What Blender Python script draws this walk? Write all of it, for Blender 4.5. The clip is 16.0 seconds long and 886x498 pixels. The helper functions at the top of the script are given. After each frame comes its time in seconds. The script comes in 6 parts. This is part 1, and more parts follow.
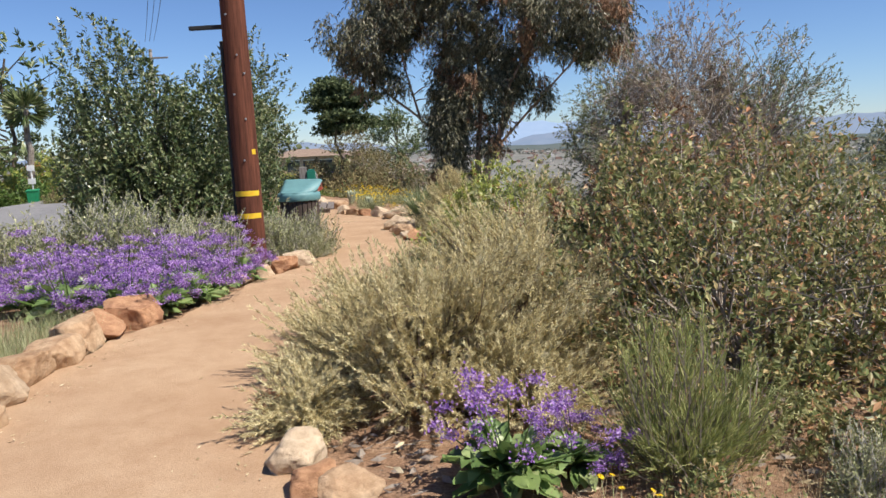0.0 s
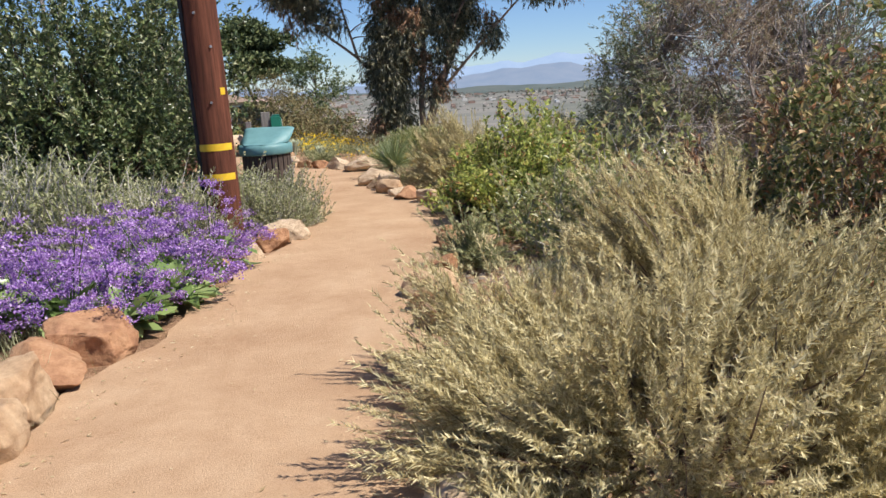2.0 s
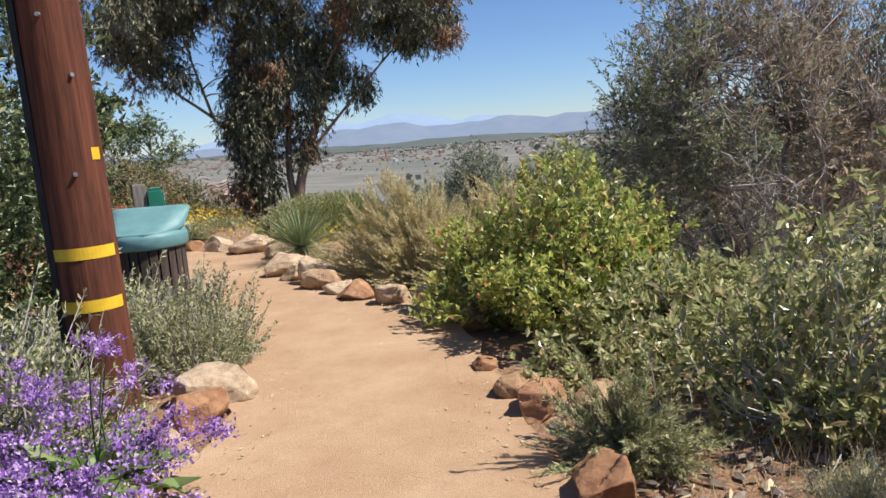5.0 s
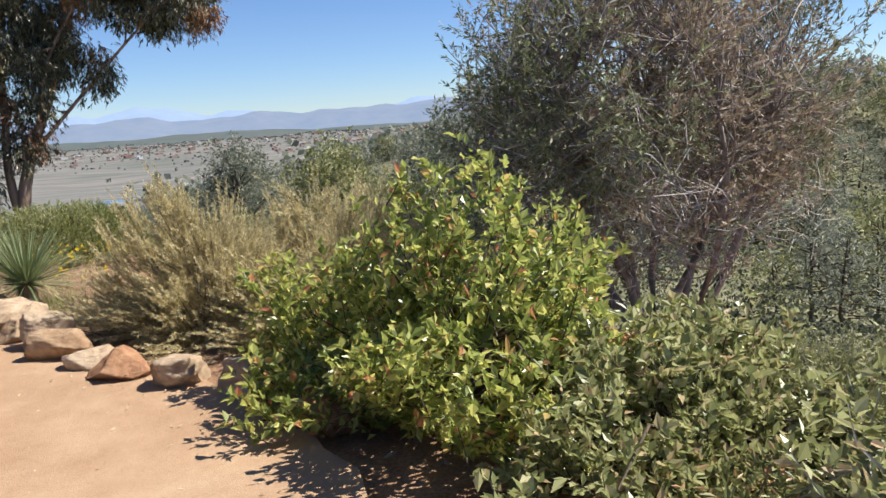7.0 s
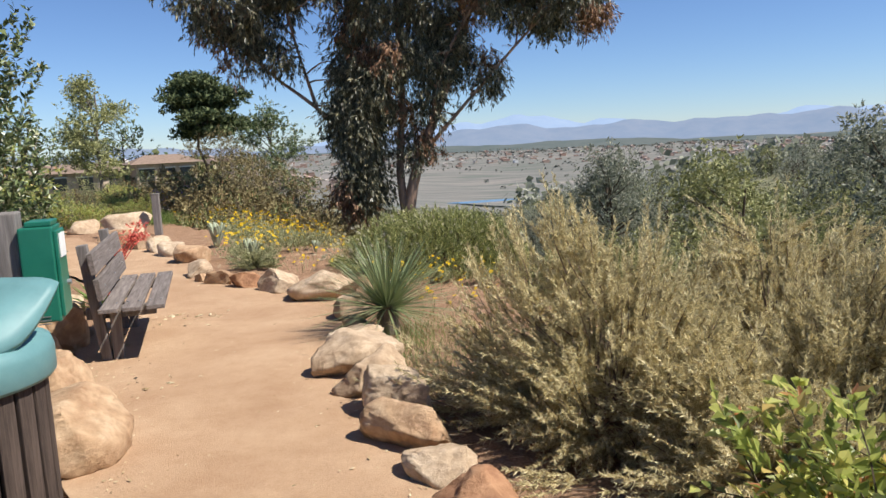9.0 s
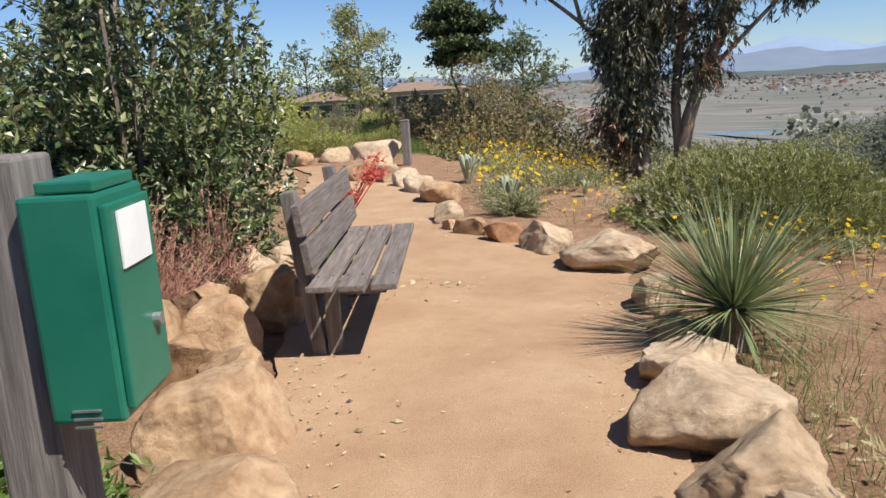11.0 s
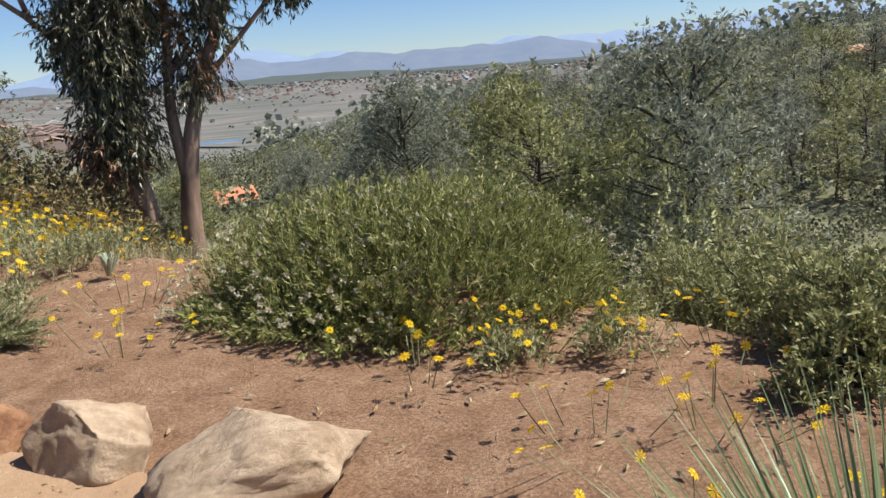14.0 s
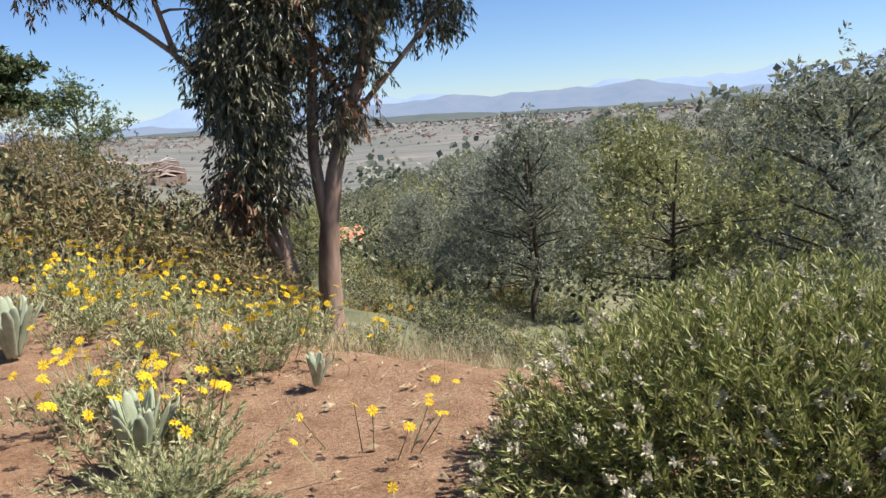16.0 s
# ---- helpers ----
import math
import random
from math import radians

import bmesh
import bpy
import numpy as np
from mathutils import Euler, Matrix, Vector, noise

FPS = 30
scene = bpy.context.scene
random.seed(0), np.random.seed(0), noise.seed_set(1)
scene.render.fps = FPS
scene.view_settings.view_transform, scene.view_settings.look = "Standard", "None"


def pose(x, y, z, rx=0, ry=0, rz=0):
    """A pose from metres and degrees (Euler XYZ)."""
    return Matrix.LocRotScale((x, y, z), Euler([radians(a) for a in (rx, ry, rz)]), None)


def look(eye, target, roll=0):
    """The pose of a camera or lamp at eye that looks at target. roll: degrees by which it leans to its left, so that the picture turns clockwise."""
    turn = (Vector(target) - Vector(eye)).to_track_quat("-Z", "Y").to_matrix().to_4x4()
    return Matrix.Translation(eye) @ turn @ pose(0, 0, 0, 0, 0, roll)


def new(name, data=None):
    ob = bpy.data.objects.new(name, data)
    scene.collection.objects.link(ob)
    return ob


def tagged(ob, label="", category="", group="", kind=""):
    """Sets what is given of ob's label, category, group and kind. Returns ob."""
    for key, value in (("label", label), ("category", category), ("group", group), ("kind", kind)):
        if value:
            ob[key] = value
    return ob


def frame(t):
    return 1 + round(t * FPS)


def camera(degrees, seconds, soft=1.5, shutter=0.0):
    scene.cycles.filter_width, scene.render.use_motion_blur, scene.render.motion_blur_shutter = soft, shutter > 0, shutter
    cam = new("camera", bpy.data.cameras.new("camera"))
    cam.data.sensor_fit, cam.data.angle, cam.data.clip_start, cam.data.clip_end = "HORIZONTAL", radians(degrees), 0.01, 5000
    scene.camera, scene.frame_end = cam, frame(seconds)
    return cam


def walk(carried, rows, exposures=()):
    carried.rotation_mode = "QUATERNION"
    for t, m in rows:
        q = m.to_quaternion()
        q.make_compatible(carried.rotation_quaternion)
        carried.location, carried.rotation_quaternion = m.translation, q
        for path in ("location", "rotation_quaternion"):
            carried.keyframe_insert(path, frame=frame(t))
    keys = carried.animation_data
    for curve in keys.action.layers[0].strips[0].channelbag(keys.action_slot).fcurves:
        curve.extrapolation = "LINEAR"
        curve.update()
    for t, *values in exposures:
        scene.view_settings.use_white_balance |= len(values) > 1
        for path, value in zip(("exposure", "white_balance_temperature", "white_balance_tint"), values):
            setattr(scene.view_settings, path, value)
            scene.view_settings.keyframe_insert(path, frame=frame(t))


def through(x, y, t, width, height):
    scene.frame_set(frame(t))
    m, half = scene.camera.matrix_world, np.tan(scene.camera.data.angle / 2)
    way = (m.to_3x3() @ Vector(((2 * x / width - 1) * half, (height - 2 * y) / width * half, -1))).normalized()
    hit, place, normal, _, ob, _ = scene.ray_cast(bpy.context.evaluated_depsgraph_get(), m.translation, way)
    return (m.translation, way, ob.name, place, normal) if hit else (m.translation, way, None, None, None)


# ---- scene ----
cam = camera(60.1, 16.0)
METRES, EYE, TILT, LEAN, TURN = 18.0, 1.4, -8.0, 2.5, 0.0
ROWS = [
    (0.0, 0.0, 0.0, 0.0, 0.0, 0.0, -0.0),
    (0.5, -0.0134, 0.0292, 0.0033, -3.92, -1.31, 1.67),
    (1.0, -0.0324, 0.0567, 0.0049, -5.97, -3.58, 2.73),
    (1.5, -0.0483, 0.0857, 0.0073, -6.06, -5.08, 2.44),
    (2.0, -0.0628, 0.1168, 0.0109, -6.35, -4.1, 1.51),
    (2.5, -0.0736, 0.1444, 0.0154, -7.92, -2.02, 2.03),
    (3.0, -0.0844, 0.1724, 0.0194, -10.13, -0.05, 3.33),
    (3.5, -0.0924, 0.2016, 0.0228, -14.02, -0.64, 4.76),
    (3.7, -0.0956, 0.2133, 0.0242, -14.93, -1.33, 4.59),
    (5.8, -0.1056, 0.3293, 0.0382, -23.60, 0.06, 5.90),
    (6.0, -0.1022, 0.3415, 0.0403, -26.48, -0.74, 6.69),
    (6.5, -0.0937, 0.3719, 0.0456, -32.68, -1.99, 7.34),
    (7.0, -0.0852, 0.4002, 0.0491, -35.9, -2.31, 6.58),
    (7.5, -0.0747, 0.4274, 0.054, -33.24, 0.44, 5.44),
    (8.0, -0.0678, 0.4573, 0.0571, -26.69, 1.66, 4.74),
    (8.5, -0.0607, 0.4885, 0.0608, -17.54, 1.46, 4.04),
    (9.0, -0.0588, 0.5196, 0.0641, -9.37, 0.21, 1.61),
    (9.5, -0.0609, 0.5507, 0.0666, 2.07, -2.18, -0.11),
    (9.7, -0.0617, 0.5631, 0.0676, 7.41, -2.22, -0.84),
    (11.8, -0.0869, 0.6951, 0.0791, 8.76, -6.18, -0.36),
    (12.0, -0.0887, 0.7086, 0.0809, 6.5, -5.97, -0.15),
    (12.5, -0.0932, 0.7424, 0.0855, -2.01, -5.35, 1.29),
    (13.0, -0.0943, 0.7723, 0.088, -10.46, -5.54, 3.13),
    (13.5, -0.0925, 0.8009, 0.0934, -18.66, -5.19, 4.7),
    (14.0, -0.0895, 0.8303, 0.0973, -29.02, -5.83, 5.9),
    (14.5, -0.0869, 0.8609, 0.1031, -35.25, -6.14, 6.74),
    (15.0, -0.0936, 0.8929, 0.107, -33.38, -5.22, 7.64),
    (15.5, -0.0974, 0.9257, 0.1108, -26.93, -4.1, 7.78),
    (16.0, -0.1085, 0.9569, 0.1147, -22.13, -2.15, 4.69),
]
# the film camera opens and closes a little on the way
EXPOSURES = [(0.0, 0.55), (3.5, 0.55), (6.0, 0.62), (7.8, 0.74), (9.0, 0.58), (12.0, 0.48), (13.5, 0.45), (14.5, 0.6), (15.5, 0.84), (16.0, 0.76)]
walk(cam, [(t, pose(0, 0, EYE, TILT, LEAN, TURN) @ pose(METRES * x, METRES * y, METRES * z, 90 + pitch, roll, yaw)) for t, x, y, z, yaw, pitch, roll in ROWS], EXPOSURES)

# ---- light ----
SUN = Vector((0.27, -0.13, 0.42)).normalized()
world = bpy.data.worlds.new("sky_world")
scene.world = world
world.use_nodes = True
wn = world.node_tree
sky = wn.nodes.new("ShaderNodeTexSky")
sky.sky_type = "NISHITA"
sky.sun_disc = False
sky.sun_elevation = math.asin(SUN.z)
sky.sun_rotation = math.atan2(SUN.x, SUN.y)
sky.altitude = 1500
sky.air_density, sky.dust_density, sky.ozone_density = 1.0, 0.05, 2.5
tint = wn.nodes.new("ShaderNodeMix")
tint.data_type, tint.blend_type = "RGBA", "MULTIPLY"
tint.inputs[0].default_value, tint.inputs[7].default_value = 1.0, (0.82, 0.97, 1.24, 1)
wn.links.new(sky.outputs[0], tint.inputs[6])
wn.links.new(tint.outputs[2], wn.nodes["Background"].inputs[0])
wn.nodes["Background"].inputs[1].default_value = 0.067
sun_data = bpy.data.lights.new("sun", "SUN")
sun_data.energy, sun_data.angle, sun_data.color = 5.0, radians(0.5), (1.0, 0.95, 0.87)
sun_ob = new("sun", sun_data)
sun_ob.matrix_world = look((0, 0, 40), Vector((0, 0, 40)) - SUN)

rng = np.random.default_rng(7)


# ---- materials ----
def shader(name, rough=0.8, metal=0.0, spec=0.3):
    m = bpy.data.materials.new(name)
    m.use_nodes = True
    nt = m.node_tree
    b = nt.nodes["Principled BSDF"]
    b.inputs["Roughness"].default_value = rough
    b.inputs["Metallic"].default_value = metal
    b.inputs["Specular IOR Level"].default_value = spec
    return m, nt, b


def ramp(nt, src, stops):
    r = nt.nodes.new("ShaderNodeValToRGB")
    e = r.color_ramp.elements
    while len(e) < len(stops):
        e.new(0.5)
    for k, (p, c) in zip(e, stops):
        k.position, k.color = p, (*c, 1)
    nt.links.new(src, r.inputs[0])
    return r.outputs[0]


def noise_tex(nt, scale, detail=6, rough=0.6, src=None, stretch=None):
    n = nt.nodes.new("ShaderNodeTexNoise")
    n.inputs["Scale"].default_value, n.inputs["Detail"].default_value, n.inputs["Roughness"].default_value = scale, detail, rough
    if src is None:
        src = nt.nodes.new("ShaderNodeTexCoord").outputs["Object"]
    if stretch:
        mp = nt.nodes.new("ShaderNodeMapping")
        mp.inputs["Scale"].default_value = stretch
        nt.links.new(src, mp.inputs[0])
        src = mp.outputs[0]
    nt.links.new(src, n.inputs["Vector"])
    return n.outputs["Fac"]


def mix(nt, fac, a, b, mode="MIX"):
    m = nt.nodes.new("ShaderNodeMix")
    m.data_type, m.blend_type = "RGBA", mode
    for sock, v in ((m.inputs[0], fac), (m.inputs[6], a), (m.inputs[7], b)):
        if isinstance(v, bpy.types.NodeSocket):
            nt.links.new(v, sock)
        else:
            sock.default_value = v if isinstance(v, float) else (*v, 1)
    return m.outputs[2]


def bump(nt, b, src, strength, dist):
    k = nt.nodes.new("ShaderNodeBump")
    k.inputs["Strength"].default_value, k.inputs["Distance"].default_value = strength, dist
    nt.links.new(src, k.inputs["Height"])
    nt.links.new(k.outputs[0], b.inputs["Normal"])


def leaf_mat(name, stops, rough=0.55, spec=0.35, through=0.25, tone=0.0):
    """Foliage: each leaf takes its own colour, and lets some light through."""
    m, nt, b = shader(name, rough, 0, spec)
    isl = nt.nodes.new("ShaderNodeNewGeometry").outputs["Random Per Island"]
    col = ramp(nt, isl, stops)
    if tone:
        n = noise_tex(nt, 2.2, 3)
        col = mix(nt, tone, col, ramp(nt, n, [(0.35, (0.35, 0.3, 0.22)), (0.65, (1.0, 1.0, 1.0))]), "MULTIPLY")
    nt.links.new(col, b.inputs["Base Color"])
    tr = nt.nodes.new("ShaderNodeBsdfTranslucent")
    nt.links.new(col, tr.inputs[0])
    mx = nt.nodes.new("ShaderNodeMixShader")
    mx.inputs[0].default_value = through
    nt.links.new(b.outputs[0], mx.inputs[1])
    nt.links.new(tr.outputs[0], mx.inputs[2])
    nt.links.new(mx.outputs[0], nt.nodes["Material Output"].inputs[0])
    return m


def plain(name, c1, c2, scale=6.0, rough=0.8, metal=0.0, spec=0.3, bumps=0.0, bscale=40.0, stretch=None, per_object=0.0):
    m, nt, b = shader(name, rough, metal, spec)
    n = noise_tex(nt, scale, 8, 0.65, None, stretch)
    col = mix(nt, ramp(nt, n, [(0.32, (0, 0, 0)), (0.68, (1, 1, 1))]), c1, c2)
    if per_object:
        r = nt.nodes.new("ShaderNodeObjectInfo").outputs["Random"]
        col = mix(nt, per_object, col, ramp(nt, r, [(0.0, (0.55, 0.5, 0.45)), (1.0, (1.2, 1.15, 1.1))]), "MULTIPLY")
    nt.links.new(col, b.inputs["Base Color"])
    if bumps:
        bump(nt, b, noise_tex(nt, bscale, 8, 0.7, None, stretch), bumps, 0.02)
    return m


def soil_mat():
    m, nt, b = shader("ground_soil", 0.95, 0, 0.1)
    pos = nt.nodes.new("ShaderNodeNewGeometry").outputs["Position"]
    sep = nt.nodes.new("ShaderNodeSeparateXYZ")
    nt.links.new(pos, sep.inputs[0])
    soil = ramp(nt, noise_tex(nt, 5, 9, 0.7, pos), [(0.3, (0.255, 0.15, 0.09)), (0.5, (0.38, 0.235, 0.147)), (0.72, (0.49, 0.33, 0.215))])
    litter = ramp(nt, noise_tex(nt, 60, 4, 0.7, pos), [(0.42, (0.35, 0.3, 0.26)), (0.6, (1, 1, 1))])
    soil = mix(nt, 0.55, soil, litter, "MULTIPLY")
    scrub = ramp(nt, noise_tex(nt, 0.5, 10, 0.7, pos), [(0.3, (0.09, 0.1, 0.05)), (0.5, (0.17, 0.17, 0.1)), (0.7, (0.3, 0.265, 0.175))])
    low = nt.nodes.new("ShaderNodeMapRange")
    low.inputs[1].default_value, low.inputs[2].default_value = -0.7, -2.2
    nt.links.new(sep.outputs[2], low.inputs[0])
    away = nt.nodes.new("ShaderNodeVectorMath")
    away.operation = "LENGTH"
    nt.links.new(pos, away.inputs[0])
    wild = nt.nodes.new("ShaderNodeMapRange")
    wild.inputs[1].default_value, wild.inputs[2].default_value = 42.0, 58.0
    nt.links.new(away.outputs["Value"], wild.inputs[0])
    either = nt.nodes.new("ShaderNodeMath")
    either.operation = "MAXIMUM"
    nt.links.new(low.outputs[0], either.inputs[0])
    nt.links.new(wild.outputs[0], either.inputs[1])
    col = mix(nt, either.outputs[0], soil, scrub)
    field = ramp(nt, noise_tex(nt, 0.009, 7, 0.65, pos, (0.7, 5.0, 1)), [(0.35, (0.115, 0.13, 0.11)), (0.5, (0.17, 0.165, 0.15)), (0.66, (0.25, 0.225, 0.2))])
    far = nt.nodes.new("ShaderNodeMapRange")
    far.inputs[1].default_value, far.inputs[2].default_value = 350.0, 700.0
    nt.links.new(away.outputs["Value"], far.inputs[0])
    col = mix(nt, far.outputs[0], col, field)
    nt.links.new(col, b.inputs["Base Color"])
    bump(nt, b, noise_tex(nt, 26, 10, 0.75, pos), 0.7, 0.045)
    return m


def path_mat():
    m, nt, b = shader("decomposed_granite", 0.95, 0, 0.1)
    base = ramp(nt, noise_tex(nt, 1.3, 8, 0.6), [(0.3, (0.385, 0.245, 0.15)), (0.55, (0.465, 0.315, 0.2)), (0.75, (0.52, 0.37, 0.245))])
    grit = ramp(nt, noise_tex(nt, 170, 3, 0.8), [(0.3, (0.62, 0.56, 0.5)), (0.55, (1, 1, 1)), (0.8, (1.12, 1.1, 1.08))])
    scuff = ramp(nt, noise_tex(nt, 7, 5, 0.7), [(0.3, (0.86, 0.82, 0.78)), (0.6, (1, 1, 1))])
    col = mix(nt, 0.8, base, grit, "MULTIPLY")
    col = mix(nt, 0.7, col, scuff, "MULTIPLY")
    nt.links.new(col, b.inputs["Base Color"])
    bump(nt, b, noise_tex(nt, 90, 8, 0.75), 0.5, 0.015)
    return m


def rock_mat(name, c1, c2, c3):
    m, nt, b = shader(name, 0.9, 0, 0.2)
    tone = nt.nodes.new("ShaderNodeObjectInfo").outputs["Random"]
    n1 = ramp(nt, noise_tex(nt, 4, 8, 0.65), [(0.3, c1), (0.5, c2), (0.72, c3)])
    st = ramp(nt, noise_tex(nt, 15, 8, 0.75), [(0.35, (0.6, 0.56, 0.52)), (0.6, (1, 1, 1))])
    col = mix(nt, 0.7, n1, st, "MULTIPLY")
    col = mix(nt, 0.6, col, ramp(nt, tone, [(0, (0.72, 0.6, 0.5)), (0.5, (1, 0.93, 0.88)), (1, (1.1, 1.05, 1.0))]), "MULTIPLY")
    nt.links.new(col, b.inputs["Base Color"])
    bump(nt, b, noise_tex(nt, 22, 10, 0.75), 0.7, 0.03)
    return m


def wood_mat(name, dark, light, axis=(1, 1, 1), scale=9.0):
    m, nt, b = shader(name, 0.85, 0, 0.2)
    n = noise_tex(nt, scale, 9, 0.7, None, axis)
    col = ramp(nt, n, [(0.28, dark), (0.5, tuple((a + c) / 2 for a, c in zip(dark, light))), (0.7, light)])
    r = nt.nodes.new("ShaderNodeObjectInfo").outputs["Random"]
    col = mix(nt, 0.35, col, ramp(nt, r, [(0, (0.7, 0.68, 0.66)), (1, (1.1, 1.08, 1.05))]), "MULTIPLY")
    nt.links.new(col, b.inputs["Base Color"])
    bump(nt, b, noise_tex(nt, scale * 2.5, 8, 0.7, None, axis), 0.6, 0.006)
    return m


M_SOIL, M_PATH = soil_mat(), path_mat()
M_ROCK = rock_mat("sandstone", (0.36, 0.22, 0.13), (0.5, 0.35, 0.22), (0.62, 0.48, 0.33))
M_ROCK_PALE = rock_mat("pale_sandstone", (0.43, 0.32, 0.215), (0.57, 0.45, 0.32), (0.68, 0.57, 0.43))
M_ROCK_RED = rock_mat("red_sandstone", (0.3, 0.15, 0.09), (0.45, 0.26, 0.15), (0.52, 0.33, 0.2))
M_BARK = plain("grey_bark", (0.12, 0.095, 0.075), (0.3, 0.26, 0.22), 9, 0.9, bumps=0.8, bscale=25)
M_TWIG = plain("dry_twigs", (0.16, 0.12, 0.09), (0.33, 0.28, 0.23), 12, 0.9)
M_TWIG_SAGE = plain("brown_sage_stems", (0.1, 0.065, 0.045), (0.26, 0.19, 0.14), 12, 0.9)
M_TWIG_GREY = plain("grey_twigs", (0.3, 0.27, 0.25), (0.56, 0.52, 0.49), 12, 0.9)
M_TWIG_MID = plain("grey_brown_twigs", (0.17, 0.14, 0.125), (0.4, 0.35, 0.32), 12, 0.9)
M_TWIG_DARK = plain("dark_twigs", (0.05, 0.035, 0.025), (0.13, 0.1, 0.07), 12, 0.9)
M_EUCA_BARK = plain("eucalyptus_bark", (0.12, 0.075, 0.055), (0.4, 0.27, 0.2), 3, 0.85, bumps=0.6, bscale=8, stretch=(1, 1, 0.2))
M_SAGE = leaf_mat("sage_leaves", [(0, (0.38, 0.32, 0.165)), (0.5, (0.65, 0.565, 0.32)), (1, (0.88, 0.79, 0.51))], 0.8, 0.15, 0.34, 0.22)
M_SAGE_GREEN = leaf_mat("green_sage_leaves", [(0, (0.17, 0.19, 0.085)), (0.5, (0.33, 0.34, 0.17)), (1, (0.56, 0.53, 0.33))], 0.8, 0.15, 0.2)
M_BERRY = leaf_mat("sumac_leaves", [(0, (0.15, 0.185, 0.045)), (0.4, (0.33, 0.39, 0.095)), (0.7, (0.53, 0.55, 0.16)), (0.93, (0.72, 0.68, 0.22)), (0.97, (0.62, 0.32, 0.14)), (1, (0.55, 0.2, 0.12))], 0.36, 0.7, 0.5)
M_BERRY_GREY = leaf_mat("grey_sumac_leaves", [(0, (0.17, 0.19, 0.07)), (0.45, (0.36, 0.38, 0.16)), (0.85, (0.55, 0.53, 0.27)), (1, (0.58, 0.4, 0.24))], 0.33, 0.5, 0.4)
M_BERRY_RUST = leaf_mat("rusty_sumac_leaves", [(0, (0.08, 0.1, 0.035)), (0.42, (0.21, 0.23, 0.085)), (0.7, (0.4, 0.37, 0.16)), (0.88, (0.5, 0.36, 0.18)), (1, (0.55, 0.24, 0.13))], 0.42, 0.3, 0.3)
M_TOYON = leaf_mat("toyon_leaves", [(0, (0.035, 0.055, 0.022)), (0.5, (0.1, 0.14, 0.05)), (0.85, (0.22, 0.25, 0.1)), (1, (0.42, 0.41, 0.24))], 0.36, 0.5, 0.16)
M_GREYSHRUB = leaf_mat("grey_shrub_leaves", [(0, (0.16, 0.115, 0.09)), (0.45, (0.34, 0.26, 0.2)), (0.75, (0.37, 0.32, 0.19)), (1, (0.6, 0.5, 0.42))], 0.5, 0.4, 0.3)
M_WILLOWY = leaf_mat("narrow_olive_leaves", [(0, (0.09, 0.11, 0.05)), (0.5, (0.2, 0.22, 0.11)), (0.85, (0.34, 0.35, 0.2)), (1, (0.46, 0.42, 0.29))], 0.5, 0.3, 0.25)
M_DOME = leaf_mat("buckwheat_leaves", [(0, (0.1, 0.12, 0.035)), (0.5, (0.26, 0.285, 0.09)), (0.85, (0.45, 0.44, 0.165)), (1, (0.6, 0.56, 0.3))], 0.45, 0.35, 0.24)
M_EUCA = leaf_mat("eucalyptus_leaves", [(0, (0.03, 0.034, 0.02)), (0.5, (0.1, 0.1, 0.055)), (0.8, (0.22, 0.2, 0.115)), (1, (0.38, 0.33, 0.21))], 0.4, 0.45, 0.08)
M_EUCA_RUST = leaf_mat("rusty_eucalyptus_leaves", [(0, (0.12, 0.06, 0.035)), (0.5, (0.26, 0.14, 0.075)), (1, (0.46, 0.28, 0.16))], 0.5, 0.3, 0.1)
M_PINE = leaf_mat("pine_needles", [(0, (0.1, 0.115, 0.08)), (0.5, (0.24, 0.26, 0.185)), (1, (0.48, 0.47, 0.37))], 0.6, 0.3, 0.32)
M_PINE_YEL = leaf_mat("pale_tree_leaves", [(0, (0.14, 0.155, 0.06)), (0.5, (0.31, 0.315, 0.13)), (1, (0.5, 0.48, 0.24))], 0.55, 0.3, 0.22)
M_CANYON = leaf_mat("canyon_scrub_leaves", [(0, (0.055, 0.065, 0.035)), (0.5, (0.14, 0.15, 0.085)), (1, (0.29, 0.285, 0.18))], 0.7, 0.2, 0.15)
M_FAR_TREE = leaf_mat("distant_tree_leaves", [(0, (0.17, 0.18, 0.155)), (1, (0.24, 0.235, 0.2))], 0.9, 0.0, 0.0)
M_CYPRESS = leaf_mat("cypress_leaves", [(0, (0.03, 0.048, 0.02)), (0.5, (0.08, 0.105, 0.045)), (1, (0.18, 0.2, 0.09))], 0.7, 0.2, 0.1)
M_RUSTY = leaf_mat("dry_scrub_leaves", [(0, (0.1, 0.075, 0.035)), (0.5, (0.21, 0.165, 0.08)), (1, (0.33, 0.28, 0.145))], 0.8, 0.1, 0.15)
M_GREEN = leaf_mat("fresh_green_leaves", [(0, (0.05, 0.1, 0.02)), (0.5, (0.12, 0.2, 0.04)), (1, (0.25, 0.33, 0.1))], 0.45, 0.4, 0.3)
M_BROADLEAF = leaf_mat("sea_lavender_leaves", [(0, (0.09, 0.15, 0.045)), (0.5, (0.2, 0.29, 0.09)), (1, (0.4, 0.46, 0.2))], 0.35, 0.6, 0.3)
M_BROOM = leaf_mat("broom_twigs", [(0, (0.17, 0.19, 0.06)), (0.5, (0.3, 0.33, 0.11)), (1, (0.48, 0.47, 0.2))], 0.6, 0.25, 0.35)
M_PURPLE = leaf_mat("purple_florets", [(0, (0.2, 0.09, 0.33)), (0.4, (0.36, 0.19, 0.52)), (0.8, (0.53, 0.35, 0.66)), (1, (0.68, 0.52, 0.74))], 0.8, 0.1, 0.3)
